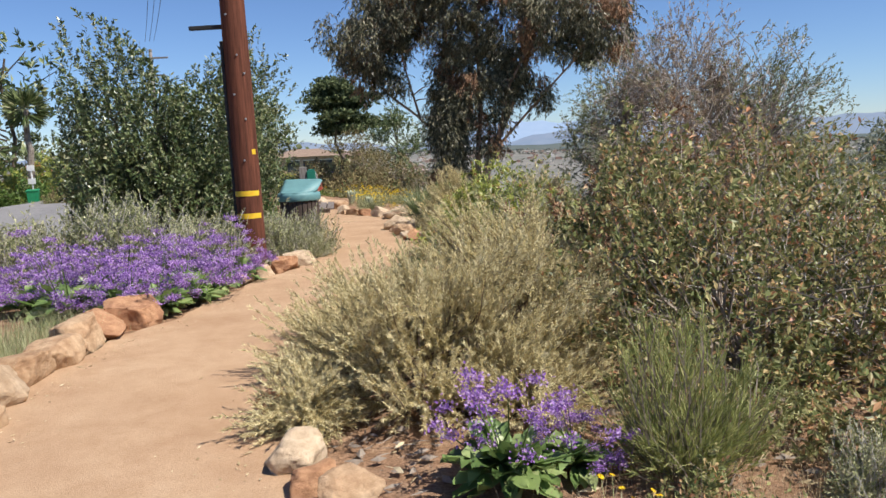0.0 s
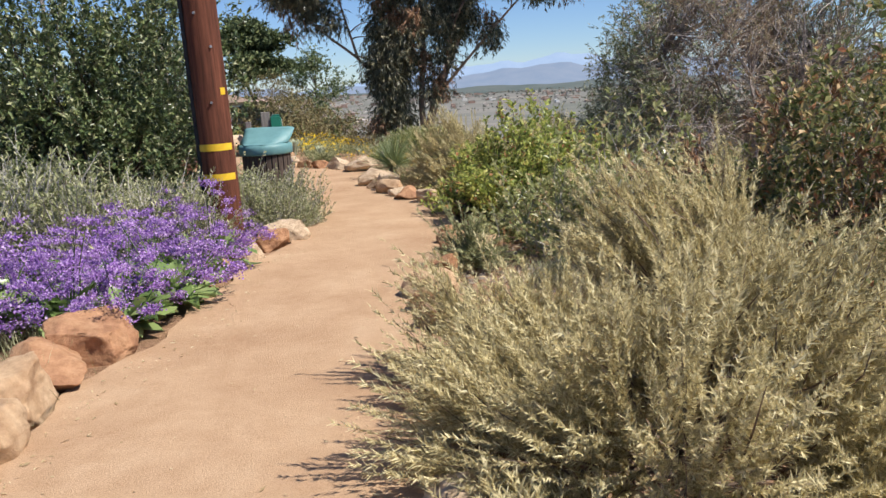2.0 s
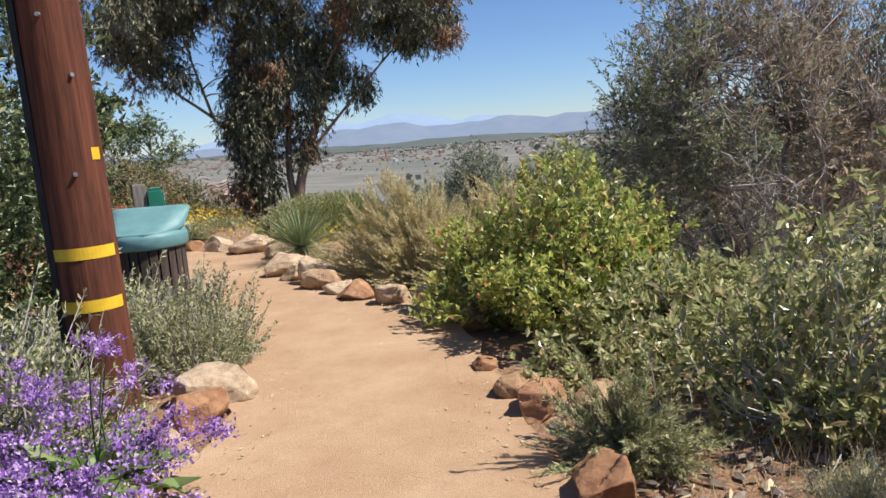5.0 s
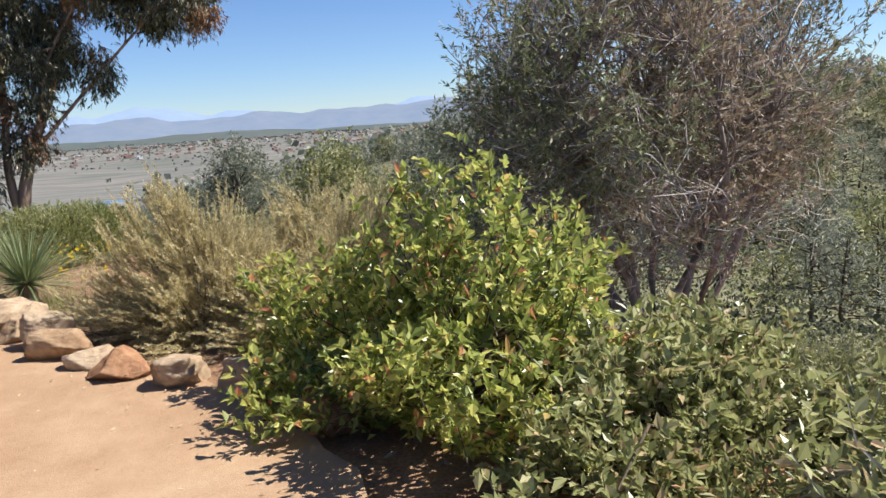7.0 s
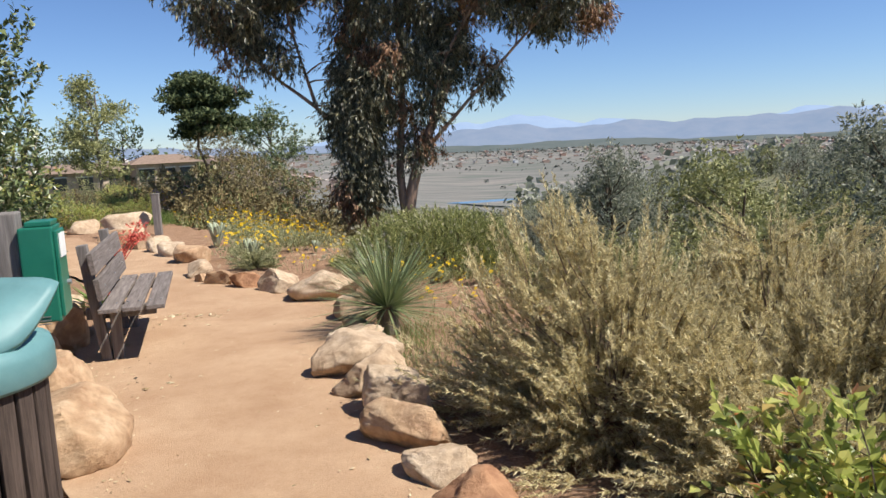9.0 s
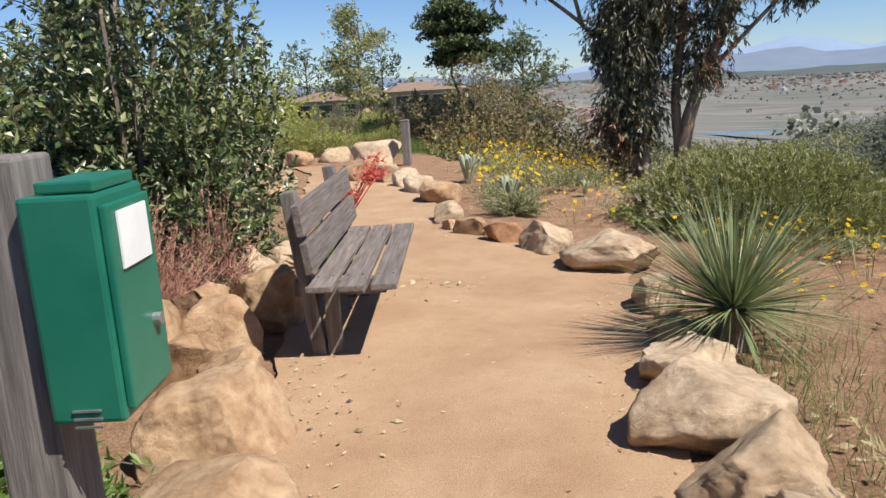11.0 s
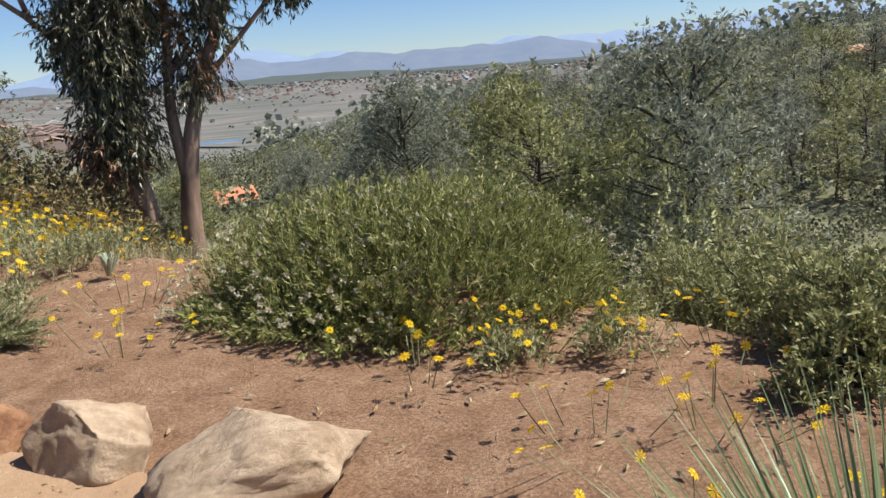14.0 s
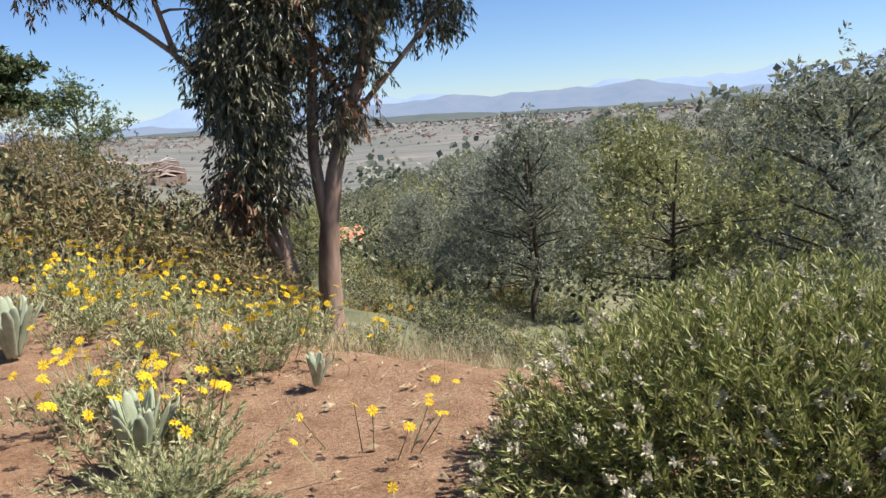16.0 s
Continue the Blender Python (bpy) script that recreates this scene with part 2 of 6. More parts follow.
M_YELLOW = leaf_mat("yellow_petals", [(0, (0.75, 0.42, 0.01)), (0.6, (0.85, 0.6, 0.02)), (1, (0.9, 0.72, 0.05))], 0.7, 0.15, 0.3)
M_WHITE_FL = leaf_mat("cream_florets", [(0, (0.42, 0.38, 0.26)), (1, (0.66, 0.62, 0.48))], 0.8, 0.1, 0.2)
M_YUCCA = leaf_mat("yucca_leaves", [(0, (0.08, 0.125, 0.05)), (0.5, (0.19, 0.245, 0.11)), (0.9, (0.34, 0.36, 0.19)), (1, (0.42, 0.3, 0.17))], 0.35, 0.5, 0.15)
M_CORAL = leaf_mat("coral_flowers", [(0, (0.55, 0.1, 0.07)), (1, (0.8, 0.26, 0.2))], 0.6, 0.2, 0.3)
M_RED_TWIG = plain("reddish_dry_grass", (0.26, 0.12, 0.085), (0.5, 0.3, 0.225), 8, 0.9)
M_STRAW = leaf_mat("dry_straw", [(0, (0.3, 0.22, 0.12)), (0.5, (0.48, 0.38, 0.23)), (1, (0.62, 0.53, 0.36))], 0.9, 0.1, 0.2)
M_GRASS = leaf_mat("green_grass", [(0, (0.07, 0.12, 0.02)), (0.6, (0.16, 0.24, 0.06)), (1, (0.32, 0.36, 0.13))], 0.6, 0.2, 0.3)
M_POLE = wood_mat("creosoted_pole", (0.035, 0.013, 0.008), (0.17, 0.06, 0.035), (6, 6, 0.35), 5)
M_BENCH = wood_mat("weathered_planks", (0.085, 0.07, 0.062), (0.29, 0.25, 0.23), (14, 0.8, 14), 4)
M_POST = wood_mat("weathered_post", (0.095, 0.085, 0.08), (0.31, 0.28, 0.26), (10, 10, 0.6), 4)
M_SLAT = wood_mat("dark_slats", (0.025, 0.018, 0.015), (0.12, 0.09, 0.075), (12, 12, 0.6), 5)
M_TEAL = plain("teal_plastic", (0.1, 0.215, 0.225), (0.145, 0.285, 0.29), 5, 0.5, spec=0.35, bumps=0.06, bscale=12)
M_BOXGREEN = plain("green_enamel", (0.01, 0.13, 0.085), (0.02, 0.17, 0.11), 7, 0.35, spec=0.5)
M_STEEL = plain("dull_steel", (0.3, 0.3, 0.3), (0.5, 0.5, 0.5), 12, 0.45, 0.8)
M_BAND = plain("yellow_band", (0.62, 0.38, 0.02), (0.75, 0.5, 0.04), 20, 0.5)
M_ASPHALT = plain("asphalt", (0.17, 0.16, 0.155), (0.25, 0.24, 0.235), 3, 0.9, bumps=0.4, bscale=120)
M_WHITE = plain("white_paint", (0.7, 0.7, 0.68), (0.82, 0.82, 0.8), 9, 0.7)
M_WIRE = plain("black_cable", (0.015, 0.015, 0.015), (0.03, 0.03, 0.03), 9, 0.6)
M_CARTGREEN = plain("green_cart_plastic", (0.01, 0.16, 0.07), (0.02, 0.23, 0.1), 6, 0.45)
M_WALL = plain("house_stucco", (0.42, 0.33, 0.25), (0.55, 0.45, 0.35), 2, 0.9)
M_ROOF = plain("roof_shingles", (0.17, 0.12, 0.09), (0.3, 0.22, 0.17), 5, 0.9)
M_DARKGLASS = plain("dark_window", (0.02, 0.025, 0.03), (0.05, 0.06, 0.07), 2, 0.15, spec=0.6)
M_ORANGE = plain("orange_roof", (0.6, 0.2, 0.1), (0.7, 0.28, 0.16), 2, 0.8)
M_WATER = plain("pond_water", (0.06, 0.1, 0.14), (0.1, 0.14, 0.18), 2, 0.08, spec=0.7)


# ---- mesh helpers ----
def np_mesh(name, V, F, mat, smooth=False):
    """A mesh from an array of places and an array of faces of equal size."""
    me = bpy.data.meshes.new(name)
    V, F = np.asarray(V, np.float32), np.asarray(F, np.int32)
    n, k = F.shape
    me.vertices.add(len(V))
    me.vertices.foreach_set("co", V.ravel())
    me.loops.add(n * k)
    me.loops.foreach_set("vertex_index", F.ravel())
    me.polygons.add(n)
    me.polygons.foreach_set("loop_start", np.arange(0, n * k, k, dtype=np.int32))
    me.polygons.foreach_set("use_smooth", np.full(n, smooth))
    me.update(calc_edges=True)
    me.materials.append(mat)
    return me


def under(ob, parent):
    ob.parent = parent
    return ob


def mesh_part(name, V, F, mat, parent, label="", smooth=False):
    ob = under(new(name, np_mesh(name, V, F, mat, smooth)), parent)
    return tagged(ob, label) if label else ob


def bm_mesh(name, bm, mat, smooth=False):
    me = bpy.data.meshes.new(name)
    bmesh.ops.recalc_face_normals(bm, faces=bm.faces)
    bm.to_mesh(me)
    bm.free()
    me.materials.append(mat)
    if smooth:
        me.polygons.foreach_set("use_smooth", np.full(len(me.polygons), True))
    return me


def part(name, bm, mat, parent, label="", smooth=False):
    ob = under(new(name, bm_mesh(name, bm, mat, smooth)), parent)
    return tagged(ob, label) if label else ob


def base(name, m, label, category, group=""):
    ob = new(name)
    ob.matrix_basis = m
    return tagged(ob, label, category, group)


def box(bm, size, m=None, bevel=0.0):
    g = bmesh.ops.create_cube(bm, size=1.0)
    bmesh.ops.scale(bm, vec=size, verts=g["verts"])
    if bevel:
        ed = {e for v in g["verts"] for e in v.link_edges}
        r = bmesh.ops.bevel(bm, geom=list(ed), offset=bevel, segments=2, affect="EDGES", profile=0.6)
        vs = list({v for f in r["faces"] for v in f.verts} | {v for v in g["verts"] if v.is_valid})
    else:
        vs = g["verts"]
    if m is not None:
        bmesh.ops.transform(bm, matrix=m, verts=vs)
    return bm


def cyl(bm, r1, r2, h, m=None, seg=16):
    g = bmesh.ops.create_cone(bm, cap_ends=True, segments=seg, radius1=r1, radius2=r2, depth=h)
    if m is not None:
        bmesh.ops.transform(bm, matrix=m, verts=g["verts"])
    return bm


def norm(a):
    return a / np.maximum(np.linalg.norm(a, axis=-1, keepdims=True), 1e-9)


def tubes(lines, seg=5):
    """Round limbs along lines of (points, radii): one array of places and one of faces."""
    V, F, off = [], [], 0
    ang = np.arange(seg) * 2 * math.pi / seg
    for P, R in lines:
        P, R = np.asarray(P, float), np.asarray(R, float)
        d = norm(np.gradient(P, axis=0))
        ref = np.where(np.abs(d[:, 2:3]) > 0.9, [[1.0, 0, 0]], [[0, 0, 1.0]])
        u = norm(np.cross(d, ref))
        w = np.cross(d, u)
        ring = P[:, None] + R[:, None, None] * (np.cos(ang)[None, :, None] * u[:, None] + np.sin(ang)[None, :, None] * w[:, None])
        V.append(ring.reshape(-1, 3))
        i = np.arange(len(P) - 1)[:, None] * seg
        j = np.arange(seg)[None]
        k = (j + 1) % seg
        F.append((off + np.stack([i + j, i + k, i + k + seg, i + j + seg], -1)).reshape(-1, 4))
        off += len(P) * seg
    return np.concatenate(V), np.concatenate(F)


def leaves_on(p0, p1, per, length, width, spread=55, start=0.15, droop=0.0, tri=False, curl=0.25):
    """Leaves set along shoots from p0 to p1. Kites, or slim triangles."""
    n = len(p0) * per
    a, b = np.repeat(p0, per, 0), np.repeat(p1, per, 0)
    t = start + (1 - start) * rng.random((n, 1)) ** 0.8
    d = norm(b - a)
    side = norm(np.cross(d, norm(rng.normal(size=(n, 3)))))
    s = np.radians(spread * (0.6 + 0.8 * rng.random((n, 1))))
    ax = norm(d * np.cos(s) + side * np.sin(s) - np.array([[0, 0, droop]]))
    L = length * (0.6 + 0.8 * rng.random((n, 1)))
    Wd = width * (0.6 + 0.8 * rng.random((n, 1)))
    face = np.array([[0.35, -0.1, 0.8]]) + rng.normal(size=(n, 3)) * 0.55
    sd = norm(np.cross(ax, face))
    up = np.cross(sd, ax)
    o = a + (b - a) * t
    if tri:
        V = np.stack([o - sd * Wd / 2, o + sd * Wd / 2, o + ax * L], 1).reshape(-1, 3)
        return V, np.arange(n * 3).reshape(-1, 3)
    mid = o + ax * L * 0.5
    V = np.stack([o, mid + sd * Wd / 2 + up * curl * Wd, o + ax * L, mid - sd * Wd / 2 + up * curl * Wd], 1).reshape(-1, 3)
    return V, np.arange(n * 4).reshape(-1, 4)


def lumpy(d, seed, amt):
    """How far a crown bulges in the directions d."""
    k = np.random.default_rng(seed)
    r = np.ones(len(d))
    for f in (2.0, 3.5, 6.0):
        for _ in range(3):
            v = k.normal(size=3) * f
            r += amt / f * 1.6 * np.sin(d @ v + k.random() * 6.28)
    return r


def crown_points(n, seed, rx, ry, h, lump=0.3, inner=0.5, low=0.0, flat=1.0):
    """Places within a lumpy dome whose foot is at z = 0, most of them near its skin; and the ways outward."""
    k = np.random.default_rng(seed)
    d = norm(k.normal(size=(n, 3)))
    d[:, 2] = low + (1 - low) * np.abs(d[:, 2]) ** flat
    d = norm(d)
    r = lumpy(d, seed + 1, lump) * (inner + (1 - inner) * k.random(n) ** 0.6)
    return d * r[:, None] * np.array([rx, ry, h]), d


def cat_v(sets):
    off, V, F = 0, [], []
    for v, f in sets:
        V.append(v)
        F.append(f + off)
        off += len(v)
    return np.concatenate(V), np.concatenate(F)


# ---- the land ----
LAND_Y = [0, 4.5, 6.75, 9, 12, 13.8, 17.3, 19, 22.5, 28, 45, 124, 450]
LAND_Z = [0.016, 0.01, -0.018, -0.062, -0.13, -0.2, -0.3, -0.31, -0.355, -0.4, -0.6, -3.2, -15]
RIM_Y = [-60, -10, 0, 6, 10, 14, 17, 20, 23, 26, 28, 32, 40, 90, 400, 4000]
RIM_X = [14, 7, 5, 3.4, 2.2, 1.9, 1.5, 0.7, -1.5, -2.8, -4.1, -5.6, -7, -14, -60, -400]


def land(x, y):
    """The height of the ground: a level garden shelf, a canyon beyond its rim, a wooded spur, a wide valley and a mesa."""
    x, y = np.asarray(x, float), np.asarray(y, float)
    r = np.hypot(x, y)
    d = np.maximum(0, x - np.interp(y, RIM_Y, RIM_X))
    z = np.interp(y, LAND_Y, LAND_Z) - 62 * (1 - np.exp(-d * 0.42 / 62))
    z = z + 15 * np.exp(-((x - 76) ** 2 + (y - 152) ** 2) / (2 * 36 ** 2)) * np.minimum(1, d / 30)
    z = z + 42 * np.exp(-((x - 140) ** 2 + (y - 89) ** 2) / (2 * 50 ** 2)) * np.minimum(1, d / 30)
    z = z + np.clip((r - 1000) / 900, 0, 1) * 40 * np.minimum(1, d / 200)
    rough = 0.25 * np.sin(x * 0.9 + 1.3 * np.sin(y * 0.4)) * np.sin(y * 0.8 + x * 0.2) * np.clip((d - 1) / 6, 0, 1)
    z = z - 0.05 * np.clip(-x - 8, 0, 60) + rough + np.clip((d - 60) / 200, 0, 1) * 3 * np.sin(x * 0.021) * np.sin(y * 0.017 + 1)
    return z


def flat_z(x, y):
    return float(land(x, y))


def make_ground():
    u = np.linspace(-1, 1, 340)
    gx = np.sinh(u * 8.2) / math.sinh(8.2) * 4500
    v = np.linspace(-1, 1, 340)
    gy = np.sinh(v * 8.2) / math.sinh(8.2) * 4500 + 12
    X, Y = np.meshgrid(gx, gy)
    Z = land(X, Y) - 0.012
    near = np.exp(-((X + 1) ** 2 + (Y - 12) ** 2) / 900)
    Z -= near * 0.012 * (1 + np.sin(X * 3.1 + Y) * np.sin(Y * 2.3))
    V = np.stack([X, Y, Z], -1).reshape(-1, 3)
    i = np.arange(339)[:, None] * 340 + np.arange(339)[None]
    F = np.stack([i, i + 1, i + 341, i + 340], -1).reshape(-1, 4)
    return tagged(new("ground", np_mesh("ground", V, F, M_SOIL, True)), "brown sandy soil falling away into a scrub canyon", "ground", "", "structure")


make_ground()

L_Y = [-12, 3.76, 4.9, 5.8, 6.4, 7.6, 8.6, 9.3, 9.8, 11.4, 12.9, 14.6, 15.2, 17, 19, 21.75, 25.2, 29]
L_X = [-2.2, -2.4, -2.52, -2.46, -2.25, -2.1, -1.98, -1.72, -1.66, -1.75, -2.15, -2.6, -2.8, -3.1, -3.6, -4.9, -5.9, -8.4]
R_Y = [-12, 3.0, 3.6, 5.5, 6.3, 7.3, 8.1, 9.3, 9.85, 11.4, 12.4, 13.5, 13.9, 14.5, 16.3, 17.2, 17.6, 18.25, 18.7, 19.5, 21.5, 23.5, 24.3, 26, 29]
R_X = [-0.5, -0.82, -0.95, -1.02, -0.95, -0.83, -0.66, -0.42, -0.28, -0.3, -0.64, -0.88, -1.0, -1.12, -1.05, -1.05, -1.4, -1.8, -2.24, -2.77, -3.2, -4.25, -5.1, -6.0, -7.4]


def make_path():
    ys = np.linspace(-10, 26.5, 260)
    lx = np.interp(ys, L_Y, L_X) - 0.12 + 0.03 * np.sin(ys * 5.1) + 0.02 * np.sin(ys * 13)
    rx = np.interp(ys, R_Y, R_X) + 0.12 + 0.03 * np.sin(ys * 4.3 + 1) + 0.02 * np.sin(ys * 11)
    k = np.linspace(0, 1, 14)
    X = lx[:, None] + (rx - lx)[:, None] * k
    Y = np.repeat(ys[:, None], 14, 1)
    Z = land(X, Y) + 0.008 + 0.008 * np.sin(X * 3 + Y * 1.7) * np.sin(math.pi * k)[None]
    V = np.stack([X, Y, Z], -1).reshape(-1, 3)
    i = np.arange(259)[:, None] * 14 + np.arange(13)[None]
    F = np.stack([i, i + 1, i + 15, i + 14], -1).reshape(-1, 4)
    tagged(new("path", np_mesh("path", V, F, M_PATH, True)), "pale tan decomposed granite footpath edged with stones", "path", "", "structure")


make_path()


def make_road():
    bm = bmesh.new()
    pts = [(-7.5, -12), (-7.6, 6), (-7.9, 14), (-8.8, 22), (-10.6, 30), (-14, 44), (-22, 70)]
    near_v = [bm.verts.new((x, y, flat_z(x, y) + 0.02)) for x, y in pts]
    mid_v = [bm.verts.new((x - 8, y + 2.5, flat_z(x, y) + 0.03)) for x, y in pts]
    for a in range(len(pts) - 1):
        bm.faces.new((near_v[a], near_v[a + 1], mid_v[a + 1], mid_v[a]))
    road = tagged(new("road", bm_mesh("road", bm, M_ASPHALT)), "grey asphalt street with a white painted arrow", "road", "", "structure")
    bm = bmesh.new()
    line = [(-11.2, 16.6, 0.12), (-8.95, 18.6, 0.12)]
    a, b = Vector((line[0][0], line[0][1], 0)), Vector((line[1][0], line[1][1], 0))
    d = (b - a).normalized()
    n = Vector((-d.y, d.x, 0)) * 0.1
    zz = flat_z(-10, 17) + 0.034
    bm.faces.new([bm.verts.new((p.x, p.y, zz)) for p in (a - n, b - n, b + n, a + n)])
    bm.faces.new([bm.verts.new((p.x, p.y, zz)) for p in (b - n * 3.5, b + d * 0.75, b + n * 3.5)])
    part("painted_arrow", bm, M_WHITE, road, "white road paint")


make_road()


# ---- stones along the path ----
def stone(x, y, w, mat, h=0.62, seed=0, rot=0.0, long=1.25, sink=0.3):
    k = random.Random(seed)
    bm = bmesh.new()
    bmesh.ops.create_icosphere(bm, subdivisions=5 if y < 18.5 else 4, radius=1.0)
    cuts = []
    for _ in range(15):
        v = Vector((k.gauss(0, 1), k.gauss(0, 1), k.gauss(0, 0.7))).normalized()
        cuts.append((v, k.uniform(0.5, 0.9)))
    off = Vector((seed * 3.7, seed * 1.3, 0))
    for v in bm.verts:
        p = Vector([math.copysign(abs(c) ** 0.62, c) * 0.86 for c in v.co])
        p.z *= 1.0 - 0.25 * (p.x * math.cos(seed) + p.y * math.sin(seed))
        for c, lim in cuts:
            e = p.dot(c) - lim
            if e > 0:
                p -= c * e * 0.97
        p *= 1 + 0.12 * noise.noise(p * 1.6 + off) + 0.06 * noise.noise(p * 4 + off) + 0.03 * noise.noise(p * 9 + off) + 0.018 * noise.noise(p * 20 + off)
        v.co = p
    hw = w / 2 * 1.15
    bmesh.ops.scale(bm, vec=(hw * long, hw, hw * h * 1.25), verts=bm.verts)
    lo = min(v.co.z for v in bm.verts)
    hgt = max(v.co.z for v in bm.verts) - lo
    bmesh.ops.translate(bm, vec=(0, 0, -lo - hgt * sink), verts=bm.verts)
    ob = new("stone", bm_mesh("stone", bm, mat, True))
    ob.matrix_basis = pose(x, y, flat_z(x, y) + 0.005, 0, 0, rot)
    return ob


KINDS = [(M_ROCK, "tan sandstone edging boulder beside the footpath"), (M_ROCK_PALE, "pale cream sandstone boulder edging the footpath"),
         (M_ROCK_RED, "reddish brown sandstone boulder edging the footpath")]
# x, y, width, kind, turn
STONES = [
    (-2.72, 4.68, 0.4, 0, 85), (-2.74, 5.05, 0.4, 0, 95), (-2.75, 5.47, 0.42, 0, 92), (-2.74, 5.9, 0.42, 2, 95), (-2.68, 6.34, 0.46, 2, 100),
    (-2.22, 8.35, 0.2, 0, 110), (-2.15, 8.75, 0.28, 1, 110), (-2.02, 9.25, 0.36, 2, 100), (-1.9, 9.68, 0.42, 1, 110),
    (-0.73, 3.24, 0.27, 1, 80), (-0.6, 2.98, 0.22, 2, 60), (-0.42, 2.82, 0.28, 0, 20), (-0.9, 3.85, 0.26, 2, 85), (-0.92, 4.3, 0.26, 1, 95),
]
STONES_B = [
    (-0.7, 6.33, 0.32, 0, 60), (-0.78, 6.69, 0.27, 2, 70), (-0.72, 7.02, 0.36, 0, 75), (-0.59, 7.5, 0.3, 2, 75),
    (-0.38, 8.5, 0.3, 2, 60), (-0.36, 8.82, 0.24, 0, 60), (-0.12, 8.42, 0.22, 0, 10), (-0.36, 9.3, 0.17, 2, 60),
    (-0.06, 11.15, 0.36, 1, 120), (-0.3, 11.66, 0.34, 1, 130), (-0.52, 12.1, 0.34, 2, 130), (-0.58, 12.56, 0.34, 1, 120), (-0.68, 13.0, 0.4, 0, 115),
]
STONES_C = [
    (-0.72, 13.48, 0.46, 1, 110), (-0.8, 13.98, 0.48, 1, 20), (-0.9, 14.5, 0.5, 1, 15), (-0.84, 15.08, 0.46, 1, 90), (-0.84, 15.6, 0.28, 1, 60),
    (-0.86, 16.34, 0.4, 1, 80), (-1.05, 17.5, 0.6, 1, 160), (-1.55, 18.15, 0.48, 1, 150), (-1.97, 18.58, 0.38, 2, 145), (-2.28, 18.95, 0.32, 0, 140),
    (-2.54, 19.25, 0.24, 0, 110), (-2.66, 19.72, 0.4, 1, 110), (-2.98, 21.3, 0.56, 0, 105), (-3.38, 22.3, 0.5, 1, 125),
]
STONES_D = [
    (-3.74, 23.05, 0.5, 1, 130), (-4.22, 23.65, 0.5, 1, 140), (-4.72, 23.95, 0.72, 0, 150), (-5.1, 26.4, 0.95, 1, 170), (-6.4, 27.9, 0.66, 1, 160),
    (-6.9, 27.2, 0.54, 0, 150), (-5.95, 23.0, 0.8, 1, 30), (-5.4, 21.6, 0.5, 0, 60), (-7.7, 27, 0.75, 1, 10),
    (-2.44, 13.45, 0.72, 0, 96), (-2.78, 14.3, 0.6, 0, 110), (-3.98, 17.2, 0.6, 1, 20), (-3.8, 17.85, 0.4, 1, 40), (0.02, 10.45, 0.34, 2, 110), (-2.6, 3.75, 0.42, 0, 80), (-2.68, 4.25, 0.44, 1, 75),
]
for i, (x, y, w, kind, turn) in enumerate(STONES + STONES_B + STONES_C + STONES_D):
    tagged(stone(x, y, w, KINDS[kind][0], 0.5 + 0.12 * ((i * 37) % 5) / 4, i + 1, turn, 1.1 + 0.3 * ((i * 53) % 7) / 6), KINDS[kind][1], "boulder", "stones edging the path")
# large stacked stones behind the bench
for i, (x, y, w, h, turn) in enumerate([(-3.66, 15.15, 0.56, 0.8, 20), (-3.3, 15.42, 0.42, 0.9, 60), (-3.22, 16.0, 0.42, 0.95, 90), (-3.6, 15.85, 0.44, 0.85, 40), (-2.98, 14.85, 0.34, 0.7, 10), (-4.15, 15.0, 0.55, 0.75, 80), (-3.3, 15.0, 0.4, 0.75, 130), (-3.55, 14.75, 0.4, 0.6, 70)]):
    tagged(stone(x, y, w, M_ROCK, h, 100 + i, turn, 1.15), "large tan sandstone block stacked beside the bench", "boulder", "stone wall behind the bench")


# ---- shrubs ----
def stems(seed, n, tips, r0=0.012, r1=0.003, wob=0.08):
    k = np.random.default_rng(seed)
    lines = []
    pick = k.choice(len(tips), n, replace=len(tips) < n)
    for i in pick:
        a = np.array([k.normal() * 0.08, k.normal() * 0.08, -0.04])
        b = tips[i]
        m = a * 0.5 + b * 0.5 + k.normal(size=3) * wob * np.linalg.norm(b) + np.array([0, 0, 0.06 * np.linalg.norm(b)])
        lines.append(([a, (a + m) / 2, m, (m + b) / 2, b], np.linspace(r0, r1, 5)))
    return tubes(lines, 4)


